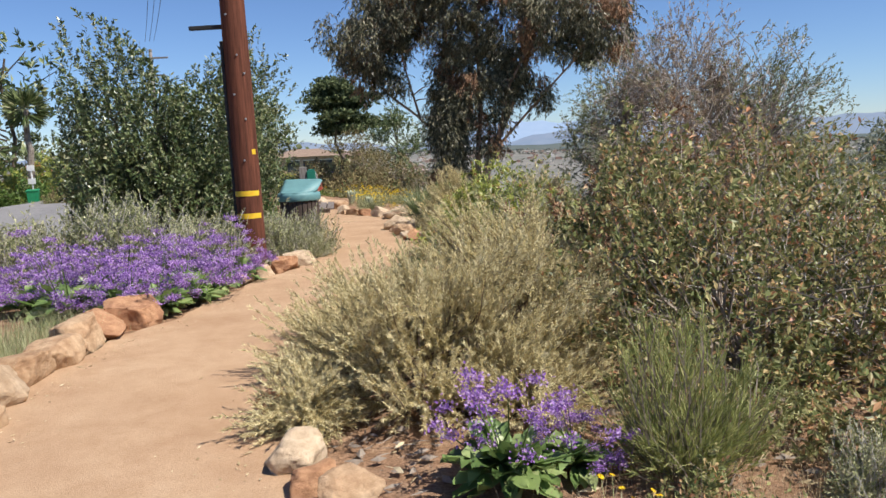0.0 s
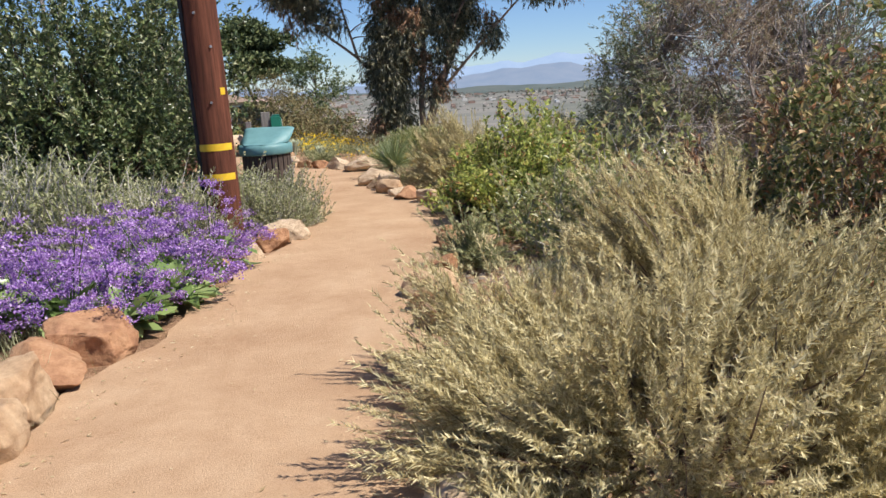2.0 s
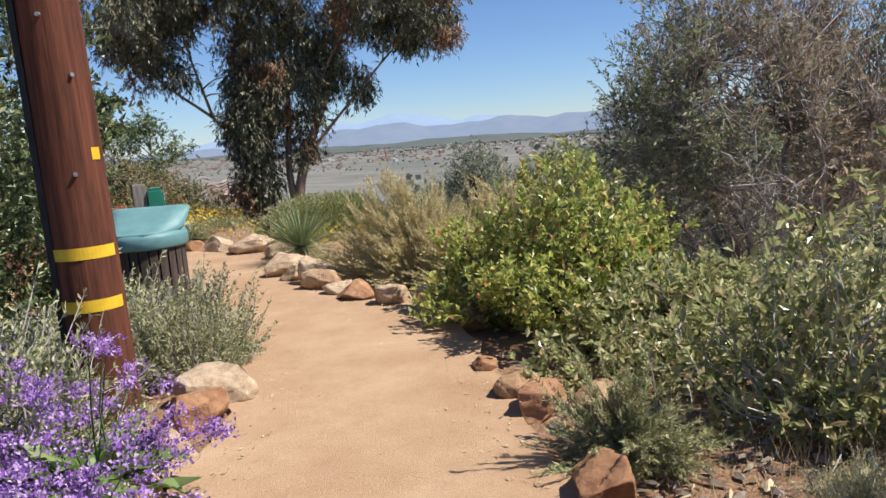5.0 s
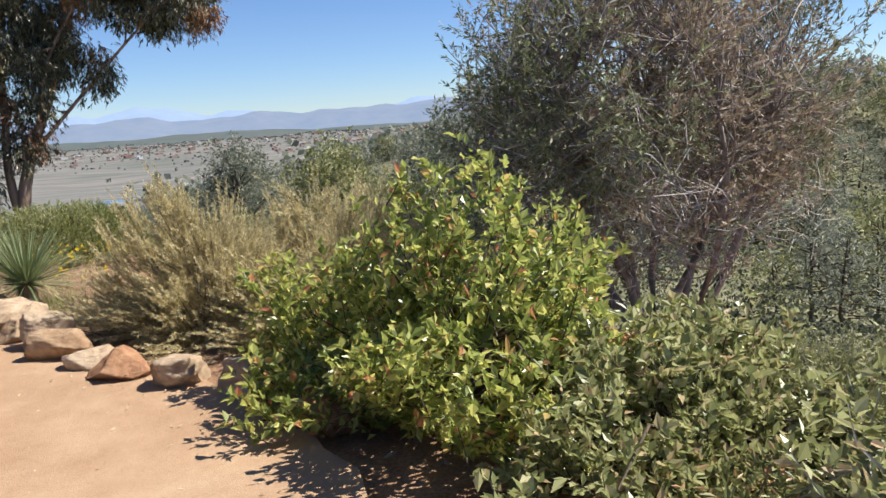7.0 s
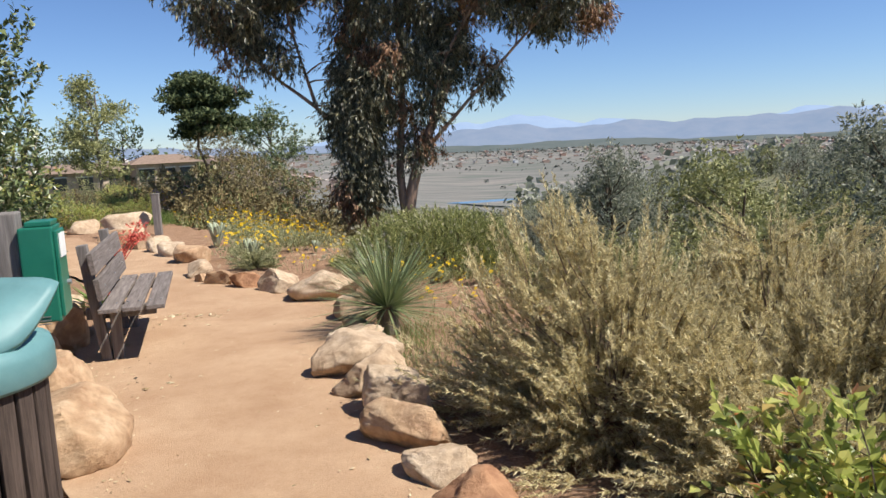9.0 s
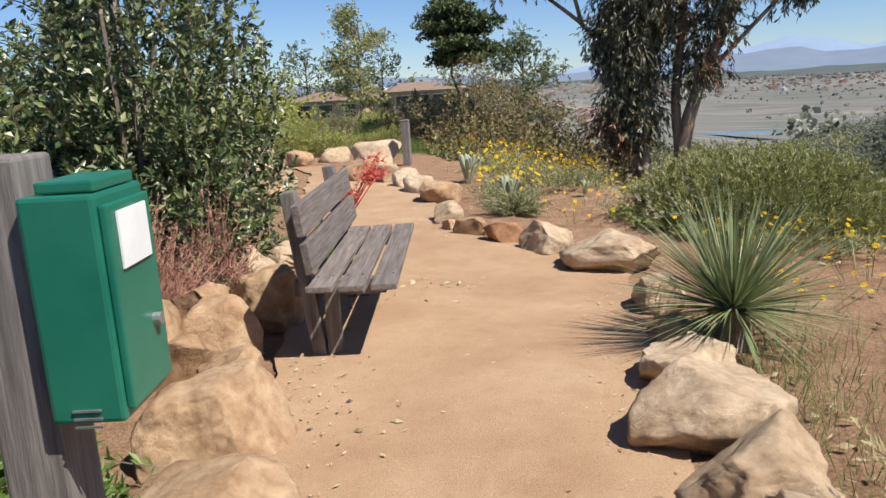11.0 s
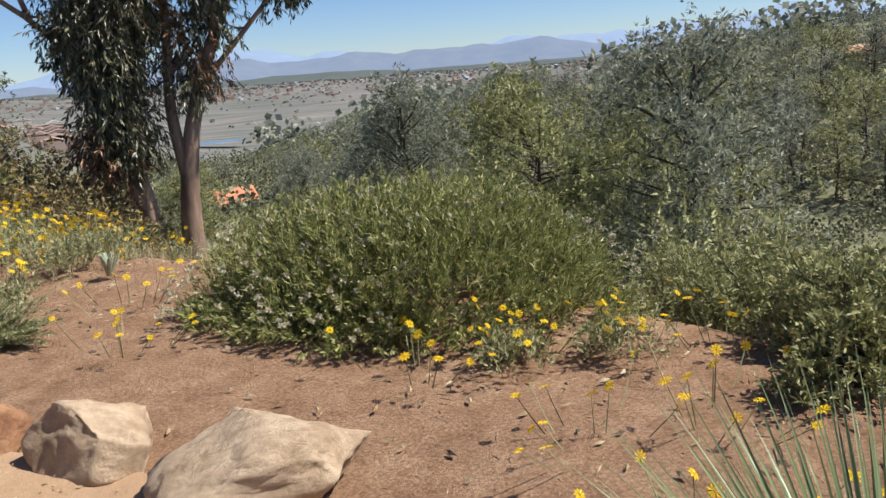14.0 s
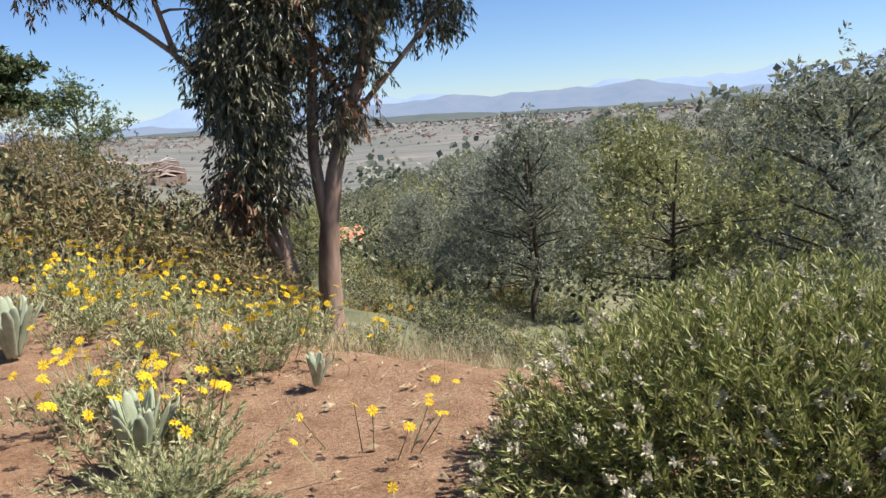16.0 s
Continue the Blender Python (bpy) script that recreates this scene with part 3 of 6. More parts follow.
def shrub_meshes(seed, rx, ry, h, n, per, leaf, shoot, mat, twig, lump=0.3, up=0.5, jitter=0.5, nst=60, spread=55, inner=0.55, low=0.0, tri=False, stem_r=0.012, twigs=0.0, flat=1.0, start=0.1):
    tips, d = crown_points(n, seed, rx, ry, h, lump, inner, low, flat)
    k = np.random.default_rng(seed + 5)
    way = norm(d + np.array([[0, 0, up]]) + k.normal(size=d.shape) * jitter)
    ln = shoot * (0.5 + k.random((n, 1)))
    p0 = tips - way * ln * 0.75
    p1 = tips + way * ln * 0.25
    p0[:, 2] = np.maximum(p0[:, 2], 0.01)
    p1[:, 2] = np.maximum(p1[:, 2], 0.03)
    V, F = leaves_on(p0, p1, per, leaf[0], leaf[1], spread, start, 0.0, tri)
    V[:, 2] = np.maximum(V[:, 2], 0.003)
    SV, SF = stems(seed + 9, nst, p0, stem_r)
    if twigs:
        kk = k.choice(n, int(n * twigs), replace=False)
        TV, TF = tubes([([p0[i], (p0[i] + p1[i]) / 2 + k.normal(size=3) * 0.01, p1[i]], (0.0035, 0.0028, 0.0012)) for i in kk], 3)
        SV, SF = cat_v([(SV, SF), (TV, TF)])
    return np_mesh("foliage", V, F, mat), np_mesh("stems", SV, SF, twig)


def shrub(name, x, y, meshes, label, category="shrub", group="", turn=0.0, scale=1.0, dz=0.0):
    ob = base(name, pose(x, y, flat_z(x, y) - 0.01 + dz, 0, 0, turn) @ Matrix.Scale(scale, 4), label, category, group)
    tagged(under(new("foliage", meshes[0]), ob), kind="stuff")
    tagged(under(new("branchwork", meshes[1]), ob), kind="stuff")
    return ob


# feathery sagebrush: slim sprays of thread-like leaves
def sage(seed, r, h, n, mat=None, ry=None):
    k = np.random.default_rng(seed)
    nc, per = max(12, int(n / 4.6)), 8
    tips, d = crown_points(nc, seed, r, ry or r, h, 0.22, 0.5, 0.02)
    lift = np.clip(tips[:, 2:3] / h, 0, 1)
    way = norm(d * (1.1 - 0.5 * lift) + np.array([[-0.12, -0.05, 0.58]]) + k.normal(size=d.shape) * 0.3)
    ln = 0.3 * (0.6 + 0.8 * k.random((nc, 1)))
    foot = tips - way * ln
    foot[:, 2] = np.maximum(foot[:, 2], 0.02)
    a, b, w = (np.repeat(v, per, 0) for v in (foot, tips, way))
    fan = k.normal(size=a.shape)
    p0 = a + fan * 0.022 + w * np.repeat(ln, per, 0) * 0.35 * k.random((nc * per, 1))
    p1 = b + fan * 0.055 + w * 0.09 * k.normal(size=(nc * per, 1))
    p1[:, 2] = np.maximum(p1[:, 2], 0.03)
    V, F = leaves_on(p0, p1, 84, 0.031, 0.0058, 38, 0.1, 0.0, True)
    V[:, 2] = np.maximum(V[:, 2], 0.003)
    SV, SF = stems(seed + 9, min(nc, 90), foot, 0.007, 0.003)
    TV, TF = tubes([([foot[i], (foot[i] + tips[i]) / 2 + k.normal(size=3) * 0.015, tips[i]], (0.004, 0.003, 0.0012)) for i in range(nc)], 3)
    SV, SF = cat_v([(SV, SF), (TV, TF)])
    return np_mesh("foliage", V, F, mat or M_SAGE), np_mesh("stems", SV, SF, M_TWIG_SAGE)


SAGE_TEXT = "grey-green feathery sagebrush leaning over the footpath"
shrub("sagebrush", -0.17, 4.5, sage(11, 0.92, 0.72, 1500), SAGE_TEXT)
shrub("sagebrush", 0.5, 5.35, sage(12, 0.85, 0.95, 1500), "tall pale sagebrush growing beside the footpath")
shrub("sagebrush", -0.42, 5.2, sage(18, 0.5, 0.5, 500), "low pale sagebrush lobe beside the edging stones")
shrub("sagebrush", 0.32, 3.85, sage(19, 0.5, 0.42, 420), "low brownish sagebrush skirt over bare soil")
shrub("sagebrush", -0.76, 3.7, sage(13, 0.26, 0.28, 300), "low olive-green sagebrush tuft among the edging stones")
shrub("sagebrush", 0.35, 13.1, sage(14, 0.98, 0.84, 1800), "grey-green sagebrush beside the spiky yucca")
shrub("sagebrush", 1.15, 12.4, sage(15, 1.0, 0.86, 1600), "dense pale sagebrush behind the edging stones")
shrub("sagebrush", 0.62, 12.05, sage(20, 0.6, 0.52, 600), "low pale sagebrush lobe above the edging stones")
shrub("sagebrush", 1.6, 13.6, sage(16, 0.8, 0.78, 900), "pale sagebrush on the slope edge")
shrub("sagebrush", -0.35, 7.75, sage(17, 0.28, 0.3, 220, M_SAGE_GREEN), "small green tuft between the edging stones")

# broad-leaved shrubs
BERRY = dict(lump=0.32, up=0.55, jitter=0.55, spread=50, twigs=0.5)
shrub("sumac_shrub", 0.6, 10.3, shrub_meshes(21, 0.74, 0.8, 0.66, 1350, 15, (0.058, 0.031), 0.3, M_BERRY, M_TWIG_DARK, **{**BERRY, "low": 0.12}), "glossy yellow-green sumac shrub overhanging the path")
shrub("sumac_shrub", 0.95, 9.1, shrub_meshes(22, 0.85, 0.7, 0.36, 1050, 15, (0.054, 0.029), 0.26, M_BERRY_GREY, M_TWIG_DARK, **BERRY), "low glossy sumac shrub with yellow-green leaves")
TALL_A = shrub("sumac_shrub", 1.5, 6.3, shrub_meshes(23, 1.05, 1.05, 1.15, 1200, 16, (0.05, 0.026), 0.34, M_BERRY_RUST, M_TWIG, **BERRY), "tall sumac shrub with rust-coloured new leaves")
shrub("sumac_shrub", 1.7, 4.4, shrub_meshes(24, 0.95, 0.95, 0.9, 900, 15, (0.045, 0.022), 0.34, M_BERRY_RUST, M_TWIG, **BERRY), "untidy sumac shrub with grey twigs and rusty leaves")
shrub("sumac_shrub", 0.72, 7.75, shrub_meshes(25, 0.75, 0.7, 0.76, 560, 13, (0.055, 0.027), 0.3, M_BERRY_GREY, M_TWIG_GREY, **BERRY), "open green sumac shrub with bare lower twigs")
TALL_B = shrub("sumac_shrub", 2.9, 6.9, shrub_meshes(26, 1.2, 1.2, 1.15, 800, 14, (0.05, 0.026), 0.36, M_BERRY_RUST, M_TWIG_GREY, **BERRY), "tall rusty sumac shrub on the slope edge")
def rusty_heads(ob, seed, rx, ry, h, n):
    """Clusters of rust-red new leaves on the tops of a shrub."""
    hp, hd = crown_points(n, seed, rx, ry, h, 0.32, 0.9, 0.45)
    hp = np.repeat(hp, 9, 0) + rng.normal(size=(n * 9, 3)) * 0.06
    hd = norm(np.repeat(hd, 9, 0) + rng.normal(size=(n * 9, 3)) * 0.4)
    mesh_part("new_leaves", *leaves_on(hp - hd * 0.05, hp + hd * 0.07, 12, 0.045, 0.017, 45, 0.0), M_EUCA_RUST, ob, "rust-red young leaves")["kind"] = "stuff"


rusty_heads(TALL_A, 23, 1.08, 1.08, 1.2, 30)
rusty_heads(TALL_B, 26, 1.22, 1.22, 1.2, 26)
shrub("green_shrub", 0.95, 3.0, shrub_meshes(27, 0.36, 0.36, 0.52, 400, 22, (0.075, 0.0045), 0.42, M_BROOM, M_TWIG, 0.25, 1.6, 0.25, 30, 20, 0.3, 0.1, True, 0.005, 0.5), "wispy bright green broom shrub on bare soil")
shrub("sumac_shrub", 2.7, 4.7, shrub_meshes(28, 1.0, 1.0, 0.8, 700, 14, (0.045, 0.024), 0.34, M_BERRY_RUST, M_TWIG_GREY, **BERRY), "sprawling grey-green sumac shrub on the slope edge")

# the grey half-bare tree on the slope edge
def grey_tree():
    x, y = 3.45, 11.2
    ob = base("grey_tree", pose(x, y, flat_z(x, y) - 0.03), "grey half-bare shrub tree with tangled dry twigs", "tree")
    k = np.random.default_rng(31)
    mid, rad = np.array([0.2, 0.15, 1.95]), np.array([1.9, 1.15, 1.5])
    d = norm(k.normal(size=(900, 3)))
    tips = mid + d * rad * (lumpy(d, 32, 0.14) * (0.4 + 0.6 * k.random(900) ** 0.55))[:, None]
    tips = tips[(tips[:, 2] > 1.05 + 0.2 * k.normal(size=900)) | ((tips[:, 2] > 0.4) & (k.random(900) < 0.3))]
    lines, nodes = [], []
    for i in range(11):
        a = i * 2.4 + k.random() * 0.5
        lean = 0.35 + 0.65 * k.random()
        top = np.array([math.cos(a) * lean * 1.6, math.sin(a) * lean * 1.4, 1.5 + 1.3 * k.random() * (1.3 - lean)])
        P, R = limb((0.07 * math.cos(a), 0.07 * math.sin(a), -0.1), top, 0.042, 0.01, k, 0.12, 7)
        lines.append((P, R))
        nodes += list(P[2:])
    nodes = np.array(nodes)
    for t in tips:
        c = np.linalg.norm(nodes - t, axis=1) + 0.6 * np.maximum(0, nodes[:, 2] - t[2])
        q = nodes[np.argsort(c)[k.integers(0, 3)]]
        lines.append(limb(q, t, 0.009, 0.0035, k, 0.14, 5))
    mesh_part("trunk", *tubes(lines, 5), M_TWIG_MID, ob, "grey-brown branching trunk", True)
    bare = tips[:, 2] < 1.15 + 0.25 * k.normal(size=len(tips))
    rep_n = np.where(bare, 7, 6)
    c = np.repeat(tips, rep_n, 0) + k.normal(size=(rep_n.sum(), 3)) * 0.11
    isbare = np.repeat(bare, rep_n)
    way = norm(norm(c - mid) * 0.7 + k.normal(size=c.shape) * 0.6 + np.array([[0, 0, 0.35]]))
    p0, p1 = c - way * 0.2, c + way * 0.13
    sel = np.flatnonzero(isbare | (k.random(len(c)) < 0.3))
    mesh_part("twig_work", *tubes([([p0[i], c[i] + k.normal(size=3) * 0.025, p1[i]], (0.0045, 0.0035, 0.0018)) for i in sel], 3), M_TWIG_GREY, ob, "dry grey twigs")
    side = c[:, 0] + 0.35 * k.normal(size=len(c))
    for name, pick, mat, text in (("new_growth", side < -0.95, M_WILLOWY, "dark olive narrow leaves"), ("foliage", (side >= -0.95) & (side < 0.9), M_GREYSHRUB, "sparse grey-brown leaves"), ("olive_growth", side >= 0.9, M_WILLOWY, "olive narrow leaves")):
        g = pick & ~isbare
        mesh_part(name, *leaves_on(p0[g], p1[g], 20, 0.05, 0.013, 34, 0.1), mat, ob, text)["kind"] = "stuff"


def limb(a, b, r0, r1, k, bow=0.12, n=6):
    a, b = np.asarray(a, float), np.asarray(b, float)
    t = np.linspace(0, 1, n)[:, None]
    P = a + (b - a) * t + np.sin(t * math.pi) * k.normal(size=3) * bow * np.linalg.norm(b - a) + k.normal(size=(n, 3)) * 0.012 * np.linalg.norm(b - a) * (t > 0.05) * (t < 0.95)
    return P, np.linspace(r0, r1, n)


grey_tree()

# tall toyon shrubs behind the utility pole and bench
TOY = dict(lump=0.3, up=0.6, jitter=0.5, spread=50, twigs=0.35, stem_r=0.03, nst=45, inner=0.5)
shrub("toyon_shrub", -4.85, 13.4, shrub_meshes(41, 1.65, 1.5, 2.75, 3600, 20, (0.072, 0.034), 0.5, M_TOYON, M_TWIG_DARK, **TOY), "tall dark green toyon shrub behind the utility pole", "shrub")
shrub("toyon_shrub", -6.3, 19.3, shrub_meshes(42, 1.1, 1.2, 2.2, 1300, 18, (0.062, 0.026), 0.45, M_TOYON, M_TWIG_DARK, **TOY), "leafy toyon shrub behind the bench", "shrub")
shrub("toyon_shrub", -4.68, 17.2, shrub_meshes(43, 1.15, 1.05, 2.6, 1450, 20, (0.072, 0.034), 0.45, M_TOYON, M_TWIG, **TOY), "leafy toyon shrub behind the bench", "shrub")
TOYON_B = shrub_meshes(46, 0.95, 0.9, 2.2, 1500, 20, (0.072, 0.034), 0.45, M_TOYON, M_TWIG, **{**TOY, "low": 0.25})
shrub("toyon_shrub", -4.7, 14.8, TOYON_B, "leafy toyon shrub behind the dispenser post", "shrub")
shrub("green_shrub", -3.02, 13.45, shrub_meshes(44, 0.55, 0.55, 1.0, 900, 18, (0.06, 0.02), 0.3, M_GREEN, M_TWIG, **BERRY), "bright green leafy shrub behind the litter bin")
SILVER = shrub_meshes(45, 0.55, 0.55, 0.7, 650, 16, (0.03, 0.012), 0.3, M_SAGE_GREEN, M_TWIG_GREY, 0.3, 0.9, 0.4, 50, 45, 0.4, 0.0, False, 0.006, 0.7)
for x, y, s, a in ((-2.4, 10.4, 1.15, 0), (-2.08, 10.85, 1.05, 70), (-2.0, 10.3, 0.8, 300), (-2.98, 9.05, 1.3, 33), (-3.6, 9.0, 1.6, 210), (-4.3, 8.9, 1.65, 99), (-5.0, 8.6, 1.35, 19), (-2.75, 11.3, 1.1, 9), (-3.1, 9.7, 1.0, 140), (-3.8, 9.5, 1.0, 200), (-3.3, 10.6, 1.05, 250), (-4.6, 9.5, 0.95, 320), (-1.85, 10.5, 0.5, 20), (-5.3, 9.2, 0.9, 100), (-2.75, 9.3, 0.7, 40)):
    shrub("silver_shrub", x, y, SILVER, "grey-green small-leaved shrub around the utility pole", "shrub", "grey shrubs round the pole", a, s)


# ---- yucca ----
def blade(L, w, mat, name="leaf"):
    k = 7
    t = np.linspace(0, 1, k)
    wd = w * np.array([0.9, 1, 0.92, 0.78, 0.58, 0.33, 0.03])
    bend = -0.10 * L * t ** 2.4
    V = np.concatenate([np.stack([-wd / 2, t * L, bend + 0.12 * wd], 1), np.stack([0 * t, t * L, bend - 0.12 * wd], 1), np.stack([wd / 2, t * L, bend + 0.12 * wd], 1)])
    i = np.arange(k - 1)
    F = np.concatenate([np.stack([i, i + k, i + k + 1, i + 1], 1), np.stack([i + k, i + 2 * k, i + 2 * k + 1, i + k + 1], 1)])
    return np_mesh(name, V, F, mat, True)


def yucca(x, y, L, n):
    z = flat_z(x, y)
    ob = base("yucca", pose(x, y, z), "spiky green yucca rosette beside the footpath", "yucca")
    bm = bmesh.new()
    cyl(bm, 0.1, 0.07, 0.24, pose(0, 0, 0.11), 12)
    part("trunk", bm, M_TWIG, ob, "short shaggy trunk")
    ms = [blade(L * s, 0.0105, M_YUCCA) for s in (0.85, 1.0, 1.12)]
    k = random.Random(5)
    for i in range(n):
        el = -25 + 108 * (i / n) ** 0.75 + k.uniform(-9, 9)
        az = i * 137.5 + k.uniform(-12, 12)
        leaf = under(new("leaf", ms[i % 3]), ob)
        leaf.matrix_basis = pose(0, 0, 0.2) @ pose(0, 0, 0, 0, 0, az) @ pose(0, 0.03, 0, min(88, el), k.uniform(-25, 25), 0)
    return ob


yucca(-0.56, 15.58, 0.63, 440)


# ---- flowers ----
def statice(seed, r, h, n, leaves=26):
    """Sea lavender: clouds of violet florets over broad wavy leaves."""
    k = np.random.default_rng(seed)
    tips, d = crown_points(n, seed, r, r, h, 0.25, 0.75, 0.3)
    tips[:, 2] += 0.06 * h
    m = 74
    p0 = np.repeat(tips, m, 0) + k.normal(size=(n * m, 3)) * np.array([0.03, 0.03, 0.014])
    out = norm(np.repeat(d, m, 0) + k.normal(size=(n * m, 3)) * 0.7 + np.array([[0, 0, 0.5]]))
    fl = leaves_on(p0, p0 + out * 0.006, 1, 0.0165, 0.014, 45, 0.0)
    stem = tubes([([np.array([k.normal() * 0.04, k.normal() * 0.04, 0.05]), t * np.array([0.6, 0.6, 0.6]), t] , (0.005, 0.004, 0.002)) for t in tips[:: 2]], 3)
    az = k.random(leaves) * 6.283
    el = 0.1 + 0.95 * k.random(leaves)
    L = r * (0.5 + 0.5 * k.random(leaves))
    LV, LF = [], []
    for a, e, l in zip(az, el, L):
        t = np.linspace(0, 1, 6)
        w = l * 0.3 * np.array([0.12, 0.35, 0.75, 1.0, 0.8, 0.1]) * (0.85 + 0.3 * k.random(6))
        c, s = math.cos(a), math.sin(a)
        out = t * l * math.cos(e)
        up = t * l * math.sin(e) - 0.25 * l * t ** 2 + 0.04
        for sg in (-1, 0, 1):
            LV.append(np.stack([out * c - sg * w / 2 * s, out * s + sg * w / 2 * c, np.maximum(up + abs(sg) * 0.18 * w + 0.015 * k.normal(size=6), 0.01)], 1))
        b = len(LF) // 10 * 18
        for i in range(5):
            LF.append((b + i, b + 6 + i, b + 7 + i, b + i + 1))
            LF.append((b + 6 + i, b + 12 + i, b + 13 + i, b + 7 + i))
    return np_mesh("flower_heads", *fl, M_PURPLE), np_mesh("stems", *stem, M_GREEN), np_mesh("leaves", np.concatenate(LV), np.array(LF), M_BROADLEAF, True)


def put_statice(x, y, ms, turn=0, s=1.0, label="violet sea lavender with broad green leaves", group="sea lavender bed"):
    ob = base("sea_lavender", pose(x, y, flat_z(x, y), 0, 0, turn) @ Matrix.Scale(s, 4), label, "flowering plant", group)
    for nm, me in zip(("bloom", "stalk_work", "leafage"), ms):
        tagged(under(new(nm, me), ob), kind="stuff")


ST = [statice(51, 0.42, 0.46, 54, 64), statice(52, 0.42, 0.42, 48, 64), statice(53, 0.36, 0.42, 38, 60), statice(54, 0.36, 0.52, 22, 90)]
for i, (x, y) in enumerate([(-2.6, 6.7), (-2.5, 7.3), (-2.45, 7.9), (-3.0, 6.9), (-2.95, 7.5), (-2.9, 8.1), (-3.4, 6.75), (-3.45, 7.35), (-3.5, 7.9), (-3.95, 7.0), (-4.05, 7.6), (-4.5, 7.2), (-2.42, 8.45), (-2.95, 8.6)]):
    put_statice(x, y, ST[i % 3], i * 77, 1.0 + 0.12 * ((i * 29) % 5 - 2) / 2)
put_statice(0.22, 2.98, ST[3], 30, 0.92, "sea lavender with violet heads and glossy leaves", "")
put_statice(0.5, 3.05, ST[1], 120, 0.55, "sea lavender with violet heads and glossy leaves", "")


def daisies(seed, n, spread_r, h, leafy=True):
    k = np.random.default_rng(seed)
    xy = k.normal(size=(n, 2)) * spread_r * 0.55
    hh = h * (0.5 + 0.6 * k.random(n))
    heads = np.concatenate([xy * 1.15, hh[:, None]], 1)
    st = tubes([([np.array([a * 0.75, b * 0.75, 0]), np.array([a, b, c * 0.6]), np.array([a * 1.15, b * 1.15, c])], (0.0035, 0.003, 0.002)) for (a, b), c in zip(xy, hh)], 3)
    V, F = [], []
    for p in heads:
        nrm = norm(np.array([0.5, -0.2, 0.8]) + k.normal(size=3) * 0.35)
        u = norm(np.cross(nrm, [0.3, 1, 0.2]))
        w = np.cross(nrm, u)
        r = 0.024 + 0.009 * k.random()
        for j in range(9):
            a = j * 0.698
            da = 0.3
            q = lambda ang, rr, dz: p + (u * math.cos(ang) + w * math.sin(ang)) * rr + nrm * dz
            b = len(V)
            V += [q(a, 0.002, 0.002), q(a - da, r * 0.7, 0.004), q(a, r * 1.1, 0), q(a + da, r * 0.7, 0.004)]
            F.append((b, b + 1, b + 2, b + 3))
    out = [("bloom", np_mesh("bloom", np.array(V), np.array(F), M_YELLOW)), ("stalk_work", np_mesh("stalk_work", *st, M_SAGE_GREEN))]
    if leafy:
        p = np.concatenate([xy * 0.8, np.zeros((n, 1))], 1)
        p = np.repeat(p, 3, 0) + k.normal(size=(n * 3, 3)) * np.array([0.05, 0.05, 0])
        p[:, 2] = 0.01
        q = p + np.concatenate([k.normal(size=(n * 3, 2)) * 0.06, (h * 0.3 + h * 0.35 * k.random((n * 3, 1)))], 1)
        out.append(("foliage", np_mesh("foliage", *leaves_on(p, q, 16, 0.05, 0.013, 50, 0.1), M_SAGE_GREEN)))
    return out


DA = [daisies(61, 30, 0.4, 0.4), daisies(62, 17, 0.35, 0.36), daisies(63, 11, 0.35, 0.24, False)]


def put_daisies(x, y, kind, turn=0, s=1.0):
    ob = base("yellow_daisies", pose(x, y, flat_z(x, y), 0, 0, turn) @ Matrix.Scale(s, 4), "clump of yellow daisies on dry brown soil", "flowering plant", "yellow daisy clumps")
    for nm, me in DA[kind]:
        tagged(under(new(nm, me), ob), kind="stuff")


for i, (x, y, kd, s) in enumerate([(-2.0, 20.9, 0, 1.0), (-1.5, 21.9, 0, 1.0), (-1.1, 22.6, 1, 1.0), (-1.9, 22.6, 0, 1.0), (-2.4, 23.4, 1, 1.1), (-0.8, 23.2, 1, 1.0), (-2.7, 24.8, 0, 1.1), (-3.4, 27.2, 0, 1.2), (-2.2, 24.0, 0, 1.1), (-3.9, 30.5, 0, 1.3),
        (-0.15, 18.1, 2, 0.9), (0.3, 17.9, 1, 0.7), (0.75, 17.7, 1, 0.75), (1.1, 17.3, 2, 0.9), (0.1, 17.1, 2, 0.8), (0.6, 17.0, 2, 0.9), (-1.3, 19.5, 2, 0.8), (-1.15, 20.4, 2, 0.9), (0.55, 2.5, 2, 0.5), (-4.2, 33.0, 0, 1.3), (-5.9, 35, 0, 1.4), (-7.1, 37, 0, 1.5), (-0.1, 16.4, 2, 0.8), (-1.6, 23.3, 1, 1.0), (-1.3, 24.5, 0, 1.0), (-1.9, 25.1, 0, 1.1), (-2.6, 26.1, 0, 1.1), (-0.5, 22.4, 1, 0.8), (-2.2, 21.6, 0, 0.9)]):
    put_daisies(x, y, kd, i * 61, s)


# ---- dome shrub and shrubs beyond the path ----
DOME = shrub_meshes(71, 1.24, 1.1, 0.63, 4300, 24, (0.044, 0.0085), 0.24, M_DOME, M_TWIG_DARK, 0.12, 0.95, 0.4, 60, 38, 0.45, 0.0, False, 0.008, 0.2, 1.2)
dome = shrub("buckwheat_shrub", 0.5, 19.35, DOME, "broad dome of yellow-green buckwheat with cream heads")
hp, hd = crown_points(430, 72, 1.27, 1.13, 0.67, 0.12, 0.98, 0.15)
mesh_part("bloom", *leaves_on(hp - hd * 0.01, hp + hd * 0.03, 24, 0.018, 0.013, 70, 0.0), M_WHITE_FL, dome, "cream flower heads")["kind"] = "stuff"
